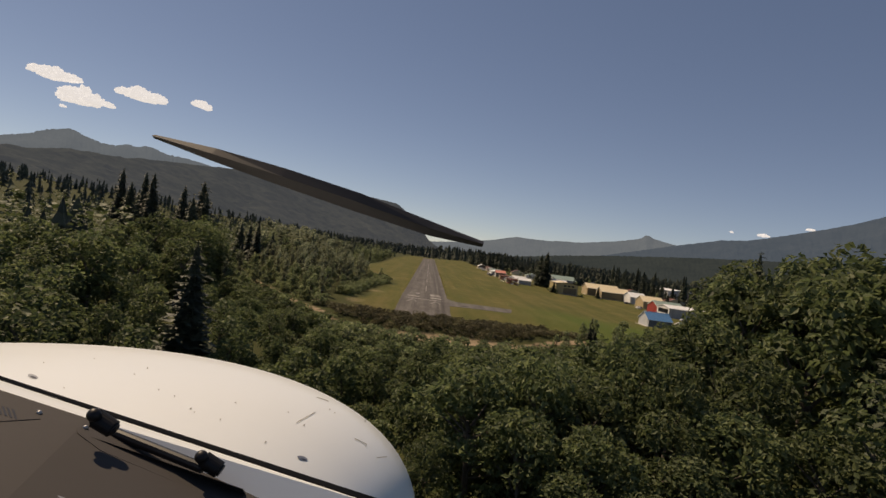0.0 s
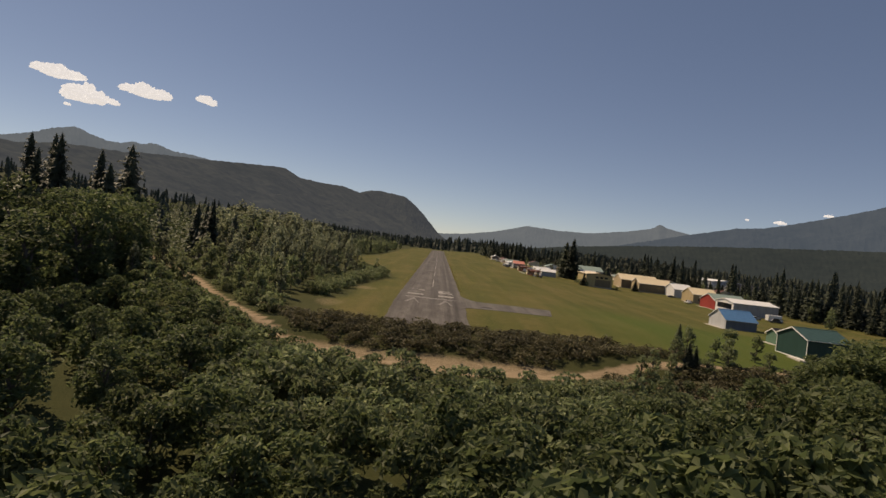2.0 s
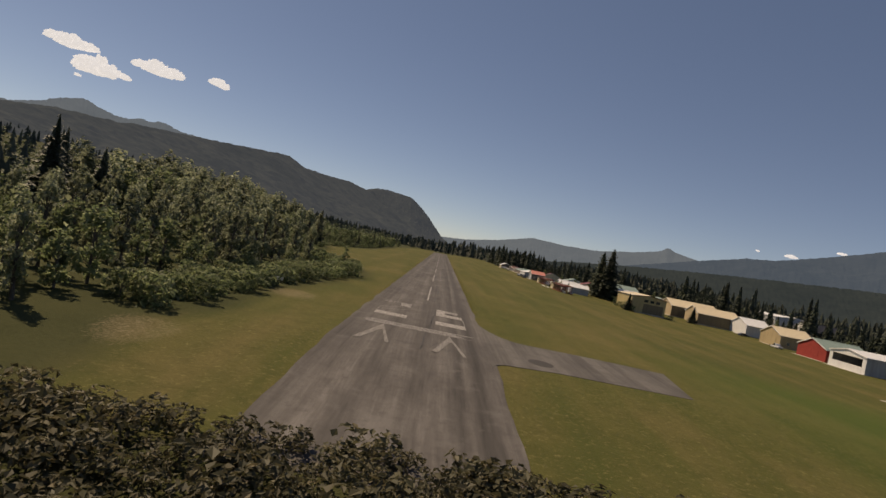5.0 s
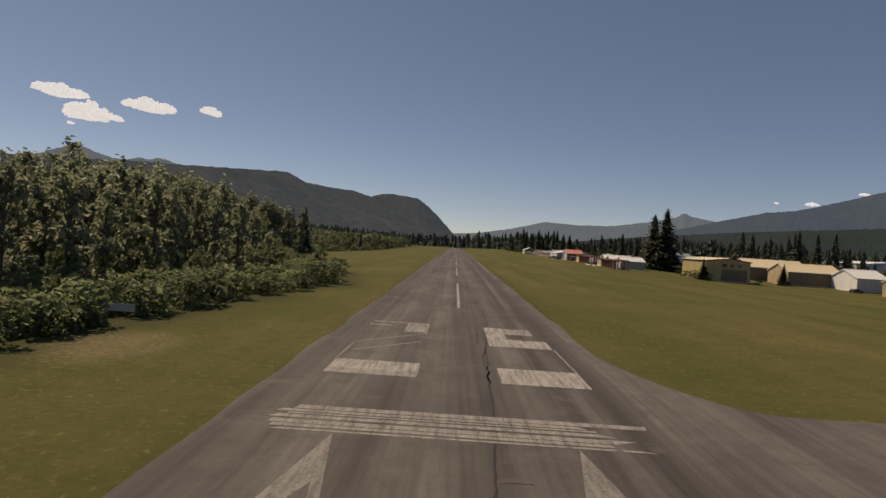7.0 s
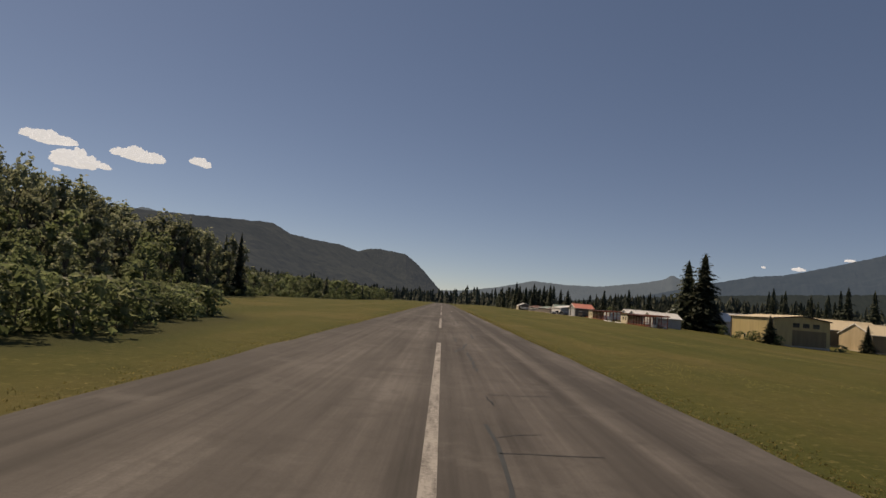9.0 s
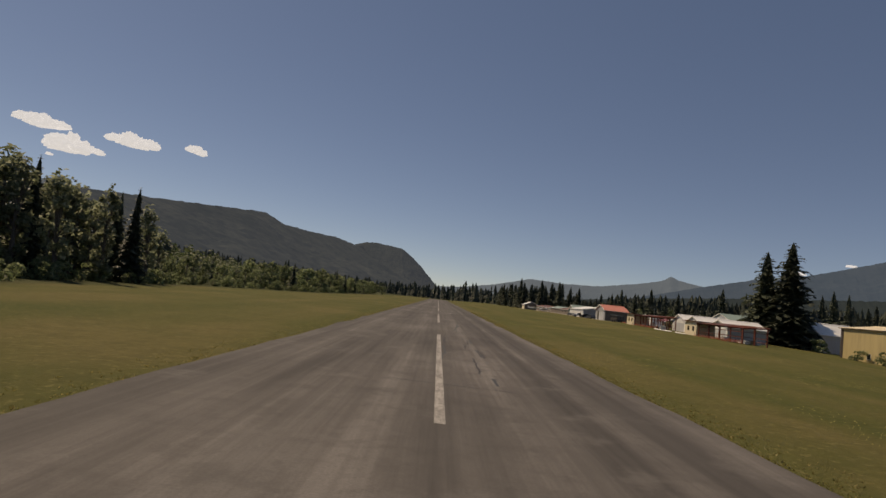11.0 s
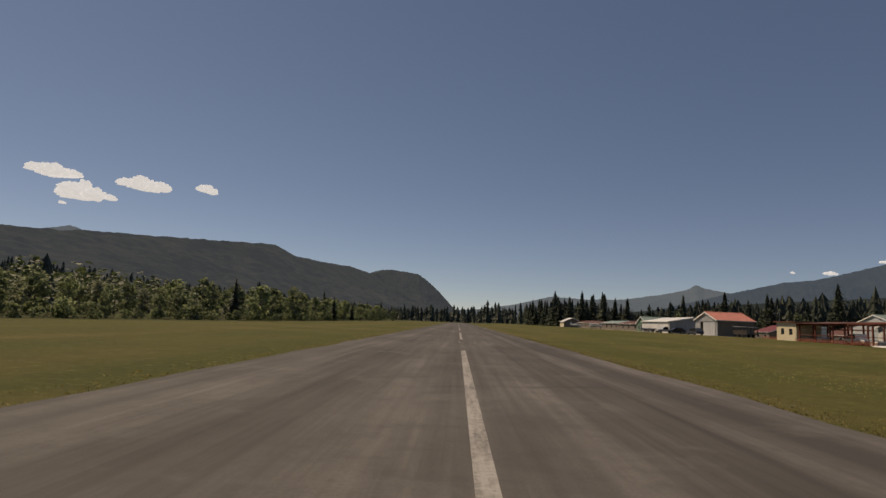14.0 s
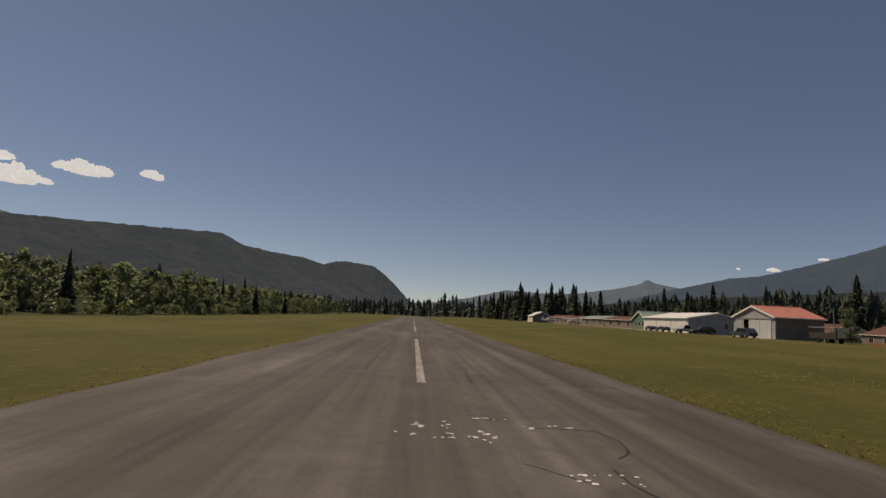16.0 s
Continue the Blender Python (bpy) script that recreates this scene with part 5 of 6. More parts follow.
    part("base_board", box(-a - 0.06, -a - 0.002, -b - 0.1, b + 0.1, 0.06, 0.36, TRIM), e, "white board along the gable's foot")
    for u in (-b - 0.08, b - 0.14):
        part("corner_board", box(-a - 0.06, -a - 0.002, u, u + 0.22, 0.37, 4.9, TRIM), e, "white corner board")
    # small pale-green shelter beside it
    e, a, b = hall(98.6, 103.0, 43.9, 50.3, 2.8, 4.3, (GREEN_WALL, GREEN_WALL), DARK_ROOF, 'x', "small pale-green shelter with a dark roof", name="shelter", cat="shed")
    # houses behind the hangars
    e, a, b = hall(215, 240, 296, 312, 5.0, 9.4, (TRIM, DARK_TRIM), DARK_ROOF, 'x', "white-gabled barn with a black roof", name="barn", cat="barn", group="houses")
    e, a, b = hall(208, 232, 318, 354, 9.0, 10.2, (PALE_WALL, PALE_WALL), WHITE_ROOF, 'y', "large pale flat-roofed building behind the hangars", name="building", cat="building", group="houses")
    for k in range(9):
        window(e, 'x', -a, -1, -16.5 + k * 3.7, -14.8 + k * 3.7, 4.6, 6.8)
    for x, y, m, r in ((172, 322, CREAM_WALL, BROWN_ROOF), (188, 360, GREY_BOARD, BROWN_ROOF), (150, 366, CREAM_WALL, GREEN_ROOF), (118, 380, GREY_BOARD, BROWN_ROOF), (112, 413, GREY_BOARD, MAROON_ROOF),
                       (184, 262, CREAM_WALL, BROWN_ROOF), (160, 400, TRIM, DARK_ROOF), (115, 400, CREAM_WALL, BROWN_ROOF), (105, 440, TRIM, GREEN_ROOF), (98, 500, CREAM_WALL, BROWN_ROOF)):
        e, a, b = hall(x, x + 14, y, y + 11, 3.0, 5.4, (m, m), r, 'y', "single-storey house with a low-pitched roof", name="house", cat="house", group="houses")
        for u in (-3.5, 1.5):
            window(e, 'x', -a, -1, u, u + 1.5, 1.0, 2.2)


build_hangars()


def steel_frame(y0, y1, x0=61.5, x1=66.3):
    """An unclad steel shed: red-oxide posts, rails and rafters under a rusty roof."""
    e = tagged(new("open_shed"), "open red-oxide steel frame under a rusty roof", "shed", "open steel sheds")
    e.matrix_basis = pose((x0 + x1) / 2, (y0 + y1) / 2, ground_z((x0 + x1) / 2, (y0 + y1) / 2))
    a, b = (x1 - x0) / 2, (y1 - y0) / 2
    h0, h1, n = 3.2, 3.6, 5
    for k in range(n):
        y = -b + 2 * b * k / (n - 1)
        for x in (-a, 0, a):
            h = h0 + (h1 - h0) * (x + a) / (2 * a)
            part("post", box(x - 0.1, x + 0.1, y - 0.1, y + 0.1, -0.3, h, RUST_STEEL), e)
        part("rafter", prism([(-a - 0.6, h0 - 0.35), (a + 0.6, h1 - 0.3), (a + 0.6, h1), (-a - 0.6, h0 - 0.05)], 'y', y - 0.07, y + 0.07, RUST_STEEL), e)
    for x in (-a, a):
        for z in (0.55, 1.25, 2.3):
            part("rail", box(x - 0.05, x + 0.05, -b, b, z, z + 0.1, RUST_STEEL), e)
    for k in range(7):
        x = -a + 2 * a * k / 6
        h = h0 + (h1 - h0) * (x + a) / (2 * a)
        part("purlin", box(x - 0.05, x + 0.05, -b - 0.6, b + 0.6, h + 0.0, h + 0.1, RUST_STEEL), e)
    part("roof", prism([(-a - 0.8, h0 + 0.02), (a + 0.8, h1 + 0.1), (a + 0.8, h1 + 0.16), (-a - 0.8, h0 + 0.08)], 'y', -b * 0.35, b + 0.8, BROWN_ROOF), e, "rusty brown corrugated roof sheets")
    return e


def kiosk(y0, y1, x0=61.2, x1=65.6):
    e = tagged(new("site_office"), "small cream block hut with two windows", "hut", "cream huts")
    e.matrix_basis = pose((x0 + x1) / 2, (y0 + y1) / 2, ground_z((x0 + x1) / 2, (y0 + y1) / 2))
    a, b = (x1 - x0) / 2, (y1 - y0) / 2
    holes = [(-b + 1.2, -b + 2.3, 1.1, 2.2), (b - 2.5, b - 1.4, 1.1, 2.2)]
    part("front_wall", wall_mesh('x', -a, 0.2, -b, b, -0.3, 3.3, 3.3, holes, CREAM_WALL), e)
    part("back_wall", wall_mesh('x', a - 0.2, 0.2, -b, b, -0.3, 3.3, 3.3, (), CREAM_WALL), e)
    for y in (-b, b - 0.2):
        part("side_wall", wall_mesh('y', y, 0.2, -a + 0.2, a - 0.2, -0.3, 3.3, 3.3, (), CREAM_WALL), e)
    for u0, u1, z0, z1 in holes:
        window(e, 'x', -a + 0.06, -1, u0 + 0.08, u1 - 0.08, z0 + 0.08, z1 - 0.08, DARK_TRIM)
    part("roof", box(-a - 0.5, a + 0.5, -b - 0.4, b + 0.4, 3.31, 3.5, BROWN_ROOF), e, "flat brown roof")
    return e


steel_frame(285.6, 304.0, 60.3, 65.2)
steel_frame(241.0, 260.5, 60.3, 65.2)
kiosk(304.5, 310.9, 60.0, 64.4)
kiosk(261.1, 267.4, 60.0, 64.4)


def net_fence(x, y0, y1):
    e = tagged(new("safety_fence"), "low orange plastic safety fence on short posts", "fence", "orange fences")
    e.matrix_basis = pose(x, (y0 + y1) / 2, ground_z(x, (y0 + y1) / 2))
    L = (y1 - y0) / 2
    n = int(2 * L / 2.5)
    for k in range(n + 1):
        y = -L + 2 * L * k / n
        part("post", box(-0.03, 0.03, y - 0.03, y + 0.03, -0.2, 0.85, RUST_STEEL), e)
    for k in range(n):                                 # the net sags between its posts
        y = -L + 2 * L * k / n
        d = 0.12 * math.sin(k * 2.3)
        for z in (0.1, 0.27, 0.44):
            part("net_band", prism([(y, z), (y + L / n, z - 0.08 + d), (y + 2 * L / n, z), (y + 2 * L / n, z + 0.07), (y + L / n, z - 0.01 + d), (y, z + 0.07)], 'x', -0.045, -0.032, ORANGE_NET), e)


net_fence(59.2, 283, 303.3)
net_fence(59.2, 239, 260)
net_fence(60.2, 310.2, 316.5)


# ---- vehicles ----
def car(x, y, turn, colour, label, length=4.4, width=1.8, height=1.5, kind="car", group="parked cars"):
    paint_mat = PAINTS[colour]
    e = tagged(new(kind), label, kind.replace("_", " "), group)
    e.matrix_basis = pose(x, y, ground_z(x, y), 0, 0, turn)
    L, H = length / 2, height
    if kind == "pickup_truck":
        prof = [(-L, 0.4), (L, 0.4), (L, 0.95), (L * 0.45, 1.0), (L * 0.28, H), (-L * 0.2, H), (-L * 0.24, 1.0), (-L, 1.0)]
        glass = [(L * 0.42, 1.03), (L * 0.27, H - 0.08), (-L * 0.17, H - 0.08), (-L * 0.2, 1.03)]
    elif kind == "motorhome":
        prof = [(-L, 0.4), (L, 0.4), (L, 1.2), (L * 0.82, 1.5), (L * 0.85, H), (-L, H)]
        glass = [(L * 0.97, 1.2), (L * 0.83, 1.48), (L * 0.5, 1.48), (L * 0.5, 1.2)]
    else:
        prof = [(-L, 0.35), (L, 0.35), (L, 0.8), (L * 0.5, 0.95), (L * 0.18, H), (-L * 0.62, H), (-L * 0.95, 0.98), (-L, 0.9)]
        glass = [(L * 0.42, 0.98), (L * 0.15, H - 0.1), (-L * 0.58, H - 0.1), (-L * 0.84, 0.98)]
    bm = bmesh.new()
    bm.from_mesh(prism(prof, 'y', -width / 2, width / 2, paint_mat))
    bmesh.ops.bevel(bm, geom=bm.edges[:], offset=0.07, segments=2, affect='EDGES', profile=0.5)
    me = bpy.data.meshes.new("body")
    bm.to_mesh(me)
    bm.free()
    me.materials.append(paint_mat)
    body = part("body", me, e)
    part("side_glass", prism(glass, 'y', -width / 2 - 0.012, width / 2 + 0.012, GLASS), body, "dark side windows")
    for u in (-L * 0.62, L * 0.64):
        for s in (-1, 1):
            bm = bmesh.new()
            bmesh.ops.create_cone(bm, cap_ends=True, segments=18, radius1=0.34, radius2=0.34, depth=0.22, matrix=pose(u, s * (width / 2 - 0.1), 0.34, 90))
            me = bpy.data.meshes.new("wheel")
            bm.to_mesh(me)
            bm.free()
            me.materials.append(TYRE)
            w = part("wheel", me, e, "black tyre")
            bm = bmesh.new()
            bmesh.ops.create_cone(bm, cap_ends=True, segments=14, radius1=0.2, radius2=0.2, depth=0.25, matrix=pose(u, s * (width / 2 - 0.1), 0.34, 90))
            me = bpy.data.meshes.new("rim")
            bm.to_mesh(me)
            bm.free()
            me.materials.append(STEEL)
            part("rim", me, w)
    for s in (-1, 1):
        part("headlight", box(L - 0.06, L + 0.02, s * width * 0.36 - 0.16, s * width * 0.36 + 0.16, 0.62, 0.78, TRIM), e)
    return e


PAINTS = {n: paint("car_" + n, c, 0.3, 0.1, 0.05) for n, c in (("black", (0.02, 0.02, 0.024)), ("slate", (0.06, 0.07, 0.09)), ("silver", (0.4, 0.41, 0.42)), ("white", (0.75, 0.75, 0.73)))}
car(55.8, 338.8, 100, "slate", "dark slate estate car parked by the red-roofed hangar", 4.5, 1.85, 1.65)
car(146, 126, 0, "slate", "dark van parked by the grey hangar", 5.2, 2.0, 2.0)
car(140, 131, 8, "silver", "silver car parked by the grey hangar", 4.4, 1.8, 1.45)
car(58.5, 358.0, 170, "black", "black car parked beside the white hangar", 4.5, 1.85, 1.6)
car(57.5, 363.5, 185, "silver", "silver pickup truck beside the white hangar", 5.2, 1.9, 1.75, "pickup_truck")
car(58.0, 376.0, 92, "slate", "low dark sports car before the white hangar", 4.2, 1.7, 1.2)
car(58.3, 383.5, 88, "slate", "low dark car before the white hangar", 4.2, 1.7, 1.2)
car(138.0, 194.5, 90, "white", "white pickup truck between the hangars", 5.4, 1.95, 1.85, "pickup_truck")
car(140.0, 198.5, 120, "black", "black car on the hangar track", 4.4, 1.8, 1.45)
car(141.0, 254.5, 80, "black", "black low car beside the white hangar", 4.4, 1.8, 1.4)
car(142.5, 228.5, 10, "slate", "dark car by the white hangar", 4.4, 1.8, 1.45)
car(70.0, 317.0, 95, "white", "white motorhome behind the fence", 6.5, 2.3, 2.8, "motorhome", "motorhomes")
car(66.0, 312.5, 85, "white", "white pickup truck behind the fence", 5.2, 1.9, 1.8, "pickup_truck")
car(148.0, 131.0, 5, "white", "white motorhome beside the grey hangar", 6.8, 2.3, 2.8, "motorhome", "motorhomes")
car(62.6, 292.0, 90, "white", "white pickup truck under the steel frame", 5.2, 1.9, 1.8, "pickup_truck")


def canopy_trailer(x, y):
    e = tagged(new("flatbed_trailer"), "dark flatbed trailer with a canopy frame", "trailer")
    e.matrix_basis = pose(x, y, ground_z(x, y), 0, 0, 8)
    part("deck", box(-1.3, 1.3, -2.4, 2.4, 0.6, 0.8, DARK_TRIM, 0.03), e)
    for sx in (-1.2, 1.2):
        for sy in (-2.3, 0, 2.3):
            part("post", box(sx - 0.05, sx + 0.05, sy - 0.05, sy + 0.05, 0.8, 2.2, DARK_TRIM), e)
        for sy in (-0.8, 0.8):
            bm = bmesh.new()
            bmesh.ops.create_cone(bm, cap_ends=True, segments=16, radius1=0.36, radius2=0.36, depth=0.25, matrix=pose(sx, sy, 0.36, 0, 90))
            me = bpy.data.meshes.new("wheel")
            bm.to_mesh(me)
            bm.free()
            me.materials.append(TYRE)
            part("wheel", me, e)
    part("side_board", box(-1.3, -1.24, -2.4, 2.4, 0.8, 1.5, DARK_TRIM), e)
    part("canopy", box(-1.4, 1.4, -2.5, 2.5, 2.2, 2.32, STEEL, 0.03), e, "pale canopy sheet")


canopy_trailer(61.5, 326.0)


def light_aircraft(x, y, turn):
    e = tagged(new("light_aircraft"), "small white parked light aircraft", "aircraft", "parked aircraft")
    e.matrix_basis = pose(x, y, ground_z(x, y), 0, 0, turn)
    bm = bmesh.new()
    secs = [(3.4, 0.25, 1.2), (2.6, 0.5, 1.2), (1.2, 0.62, 1.35), (-0.6, 0.55, 1.4), (-3.8, 0.12, 1.35)]
    rings = []
    for u, r, z in secs:
        rings.append([bm.verts.new((u, r * 0.85 * math.cos(2 * math.pi * k / 10), z + r * math.sin(2 * math.pi * k / 10))) for k in range(10)])
    for p, q in zip(rings, rings[1:]):
        for k in range(10):
            bm.faces.new((p[k], p[(k + 1) % 10], q[(k + 1) % 10], q[k]))
    bm.faces.new(rings[0])
    bm.faces.new(rings[-1])
    bmesh.ops.recalc_face_normals(bm, faces=bm.faces)
    me = bpy.data.meshes.new("fuselage")
    bm.to_mesh(me)
    bm.free()
    me.materials.append(TRIM)
    part("fuselage", me, e)
    part("wing", prism([(1.3, -5.2), (1.6, 0), (1.3, 5.2), (0.3, 5.2), (0.1, 0), (0.3, -5.2)], 'z', 2.0, 2.14, TRIM), e)
    part("tail_fin", prism([(-3.9, 1.3), (-2.9, 1.4), (-3.6, 2.9), (-4.1, 2.9)], 'y', -0.05, 0.05, TRIM), e)
    part("tailplane", prism([(-3.9, -1.6), (-3.1, -1.5), (-3.1, 1.5), (-3.9, 1.6)], 'z', 1.4, 1.48, TRIM), e)
    for u, v in ((2.3, 0), (0.3, -1.1), (0.3, 1.1)):
        part("wheel_leg", box(u - 0.05, u + 0.05, v - 0.05, v + 0.05, 0.2, 1.1, STEEL), e)
        bm = bmesh.new()
        bmesh.ops.create_cone(bm, cap_ends=True, segments=14, radius1=0.22, radius2=0.22, depth=0.14, matrix=pose(u, v, 0.22, 90))
        me = bpy.data.meshes.new("wheel")
        bm.to_mesh(me)
        bm.free()
        me.materials.append(TYRE)
        part("wheel", me, e)


light_aircraft(62, 508, 25)
light_aircraft(62, 466, 205)


# ---- small things ----
def lamp_post(x, y):
    e = tagged(new("street_lamp"), "slim steel lamp post with a short arm", "lamp")
    e.matrix_basis = pose(x, y, ground_z(x, y))
    bm = bmesh.new()
    limb(bm, (0, 0, -0.3), (0, 0, 7), 0.09, 0.06, 8)
    me = bpy.data.meshes.new("pole")
    bm.to_mesh(me)
    bm.free()
    me.materials.append(STEEL)
    part("pole", me, e)
    part("arm", box(-1.2, 0.05, -0.04, 0.04, 6.9, 6.98, STEEL), e)
    part("lamp_head", box(-1.7, -1.1, -0.14, 0.14, 6.82, 6.95, STEEL, 0.03), e)


lamp_post(86, 358)


def marker_board(x, y, turn):
    e = tagged(new("marker_board"), "low white marker board on short posts in grass", "sign")
    e.matrix_basis = pose(x, y, ground_z(x, y), 0, 0, turn)
    part("board", box(-2.0, 2.0, -0.04, 0.04, 0.35, 0.95, TRIM, 0.01), e)
    for u in (-1.6, 0, 1.6):
        part("post", box(u - 0.05, u + 0.05, 0.04, 0.12, -0.2, 0.9, GREY_BOARD), e)


marker_board(-26.0, 61.5, 0)


def paint_flecks():
    """Flecks of white paint left round the sealed cracks, one part of the runway."""
    rnd = random.Random(3)
    verts, faces = [], []
    rows = [((-0.75, 254.6), (-0.2, 254.2)), ((-0.3, 256.0), (-0.2, 255.0)), ((0.1, 254.0), (0.55, 254.1)), ((0.45, 256.0), (0.5, 254.3)), ((0.9, 254.4), (1.4, 253.7)), ((1.25, 256.5), (2.3, 256.5)),
            ((1.0, 255.3), (1.5, 254.0)), ((2.3, 255.6), (2.5, 255.4)), ((2.9, 255.9), (3.8, 255.6)), ((2.1, 251.5), (3.5, 251.7)), ((2.2, 251.2), (3.4, 251.1))]
    for (ax, ay), (bx, by) in rows:
        n = max(5, int(math.hypot(bx - ax, by - ay) * 6))
        for _ in range(n):
            k = rnd.random()
            x, y = ax + (bx - ax) * k + rnd.gauss(0, 0.06), ay + (by - ay) * k + rnd.gauss(0, 0.06)
            s, r = rnd.uniform(0.03, 0.08), rnd.uniform(0, 3)
            b = len(verts)
            for q in range(5):
                w = s * rnd.uniform(0.6, 1.2)
                verts.append((x + w * math.cos(r + q * 1.256), y + w * math.sin(r + q * 1.256), 0.068))
            faces.append(tuple(range(b, b + 5)))
    part("paint_fleck", mesh_of("paint_fleck", verts, faces, TRIM), runway, "flecks of white paint")
    for pts, w in (([(1.25, 256.4), (2.0, 256.5)], 0.02), ([(2.4, 255.5), (3.2, 255.6), (3.9, 255.4), (4.1, 254.6), (3.95, 253.5), (3.5, 252.8)], 0.03), ([(1.6, 252.3), (2.1, 251.6), (2.6, 251.0)], 0.02), ([(3.1, 252.0), (3.2, 251.2), (3.4, 250.0)], 0.03)):
        part("crack", crack(pts, w, rnd), runway)


paint_flecks()


def tarp(points, seed):
    """A crumpled white plastic sheet lying on the grass."""
    rnd = random.Random(seed)
    n, verts, faces = 18, [], []
    for i in range(n + 1):
        k = i / n * (len(points) - 1)
        j = min(int(k), len(points) - 2)
        x, y = (points[j][c] + (points[j + 1][c] - points[j][c]) * (k - j) for c in (0, 1))
        w = 0.5 * math.sin(math.pi * (0.08 + 0.84 * i / n)) * rnd.uniform(0.7, 1.3)
        for c in range(5):
            verts.append((x - w + w * c / 2 + rnd.uniform(-0.08, 0.08), y + rnd.uniform(-0.2, 0.2), ground_z(x, y) + 0.03 + (rnd.uniform(0.03, 0.2) if 0 < c < 4 else 0.0)))
    faces = [(i * 5 + c, i * 5 + c + 1, i * 5 + c + 6, i * 5 + c + 5) for i in range(n) for c in range(4)]
    ob = tagged(new("plastic_sheet", mesh_of("plastic_sheet", verts, faces, TRIM)), "crumpled white plastic sheet lying on the grass", "sheet", "plastic sheets")
    ob.modifiers.new("thickness", 'SOLIDIFY').thickness = 0.02


tarp([(58.4, 283), (57.9, 278.5), (58.2, 274), (57.7, 270)], 1)
tarp([(58.7, 269.5), (58.2, 266.5), (58.5, 263.5)], 2)


def pale_stack(x, y, turn, length, seed):
    """Pale boards and sheets piled on bearers under the steel frames."""
    rnd = random.Random(seed)
    e = tagged(new("board_stack"), "stack of pale building boards on wooden bearers", "building material", "board stacks")
    e.matrix_basis = pose(x, y, ground_z(x, y), 0, 0, turn)
    for u in (-0.35, 0.35):
        part("bearer", box(-0.6, 0.6, u * length - 0.06, u * length + 0.06, -0.02, 0.14, GREY_BOARD), e)
    z = 0.14
    for k in range(5):
        h = rnd.uniform(0.08, 0.2)
        dx, dy = rnd.uniform(-0.06, 0.06), rnd.uniform(-0.15, 0.15)
        part("board", box(-0.6 + dx, 0.6 + dx, -length / 2 + dy, length / 2 + dy, z, z + h - 0.01, (TRIM, PALE_WALL, CONCRETE)[k % 3], 0.01), e)
        z += h


for i, (x, y, L) in enumerate(((62.4, 287.7, 2.6), (63.4, 297.0, 3.2), (62.2, 300.7, 2.4), (66.6, 296.5, 1.8), (62.6, 245.0, 3.0), (63.2, 251.5, 2.6), (66.4, 248.5, 3.6), (66.2, 299.5, 3.0))):
    pale_stack(x, y, 4 * i - 12, L, i)


# ---- grass ----
def grass_tufts():
    """Tufts along the runway's edges and over the near field, too many to count."""
    rnd = np.random.default_rng(5)
    n = 7000
    side = rnd.random(n) < 0.72
    x = np.where(side, 8.9 + rnd.random(n) ** 2.2 * 1.8, -9.3 - rnd.random(n) ** 2.2 * 1.8)
    y = rnd.uniform(60, 290, n)
    ok = ~((x > 7) & (y > 24) & (y < 72))
    x, y = x[ok], y[ok]
    n = len(x)
    h = rnd.uniform(0.03, 0.085, n) * np.where(np.abs(x) < 9.8, 1.2, 1.0)
    verts, faces = np.zeros((n * 9, 3)), np.arange(n * 9).reshape(-1, 3)
    for b in range(3):
        a = rnd.uniform(0, 6.28, n)
        w = rnd.uniform(0.02, 0.05, n)
        ox, oy = rnd.normal(0, 0.06, (2, n))
        lean = rnd.normal(0, 0.06, (2, n))
        base = np.stack([x + ox, y + oy, np.full(n, -0.02)], 1)
        dx = np.stack([np.cos(a) * w, np.sin(a) * w, np.zeros(n)], 1)
        verts[b * 3::9], verts[b * 3 + 1::9] = base - dx, base + dx
        verts[b * 3 + 2::9] = base + np.stack([lean[0], lean[1], h], 1)
    me = bpy.data.meshes.new("grass_tufts")
    me.from_pydata(verts.tolist(), [], faces.tolist())
    me.materials.append(TUFT)
    tagged(new("grass_tufts", me), "short olive and straw-coloured grass tufts by the runway", "grass", kind="stuff")


def dandelions():
    """Yellow flower heads scattered through the mown field in drifts, too many to count."""
    rnd = np.random.default_rng(11)
    px, py = rnd.uniform(10.5, 42, 26000), rnd.uniform(60, 300, 26000)
    keep = [i for i in range(len(px)) if noise.noise(Vector((px[i] * 0.16, py[i] * 0.05, 2.0))) + 0.5 * noise.noise(Vector((px[i] * 0.5, py[i] * 0.3, 8.0))) > 0.22]
    verts, faces = [], []
    for i in keep:
        x, y, s = px[i], py[i], 0.014 + 0.02 * rnd.random()
        z, b, turn = ground_z(x, y) + 0.05, len(verts), rnd.uniform(0, 6.28)
        verts += [(x + s * math.cos(turn + 1.2566 * k), y + s * math.sin(turn + 1.2566 * k), z) for k in range(5)] + [(x, y, z + 0.03)]
        faces += [(b + k, b + (k + 1) % 5, b + 5) for k in range(5)]
    tagged(new("dandelions", mesh_of("dandelions", verts, faces, DANDELION)), "yellow dandelion heads scattered through the mown grass", "flowers", kind="stuff")


TUFT = leaf_material("grass_blades", (0.16, 0.15, 0.045), (0.24, 0.2, 0.07), (0.42, 0.35, 0.14), 0.55)
grass_tufts()
DANDELION = paint("dandelion_petals", (0.40, 0.34, 0.12), 0.8)
dandelions()


# ---- the aircraft that carries the viewer, as it flies at the start ----
COWL = paint("white_cowl_paint", (0.80, 0.83, 0.82), 0.28, 0.0, 0.06, 4)
GLARE = paint("grey_brown_glareshield", (0.05, 0.044, 0.042), 0.8, 0, 0.3, 12)
SCRATCH = paint("grey_dirt", (0.3, 0.27, 0.22), 0.9)
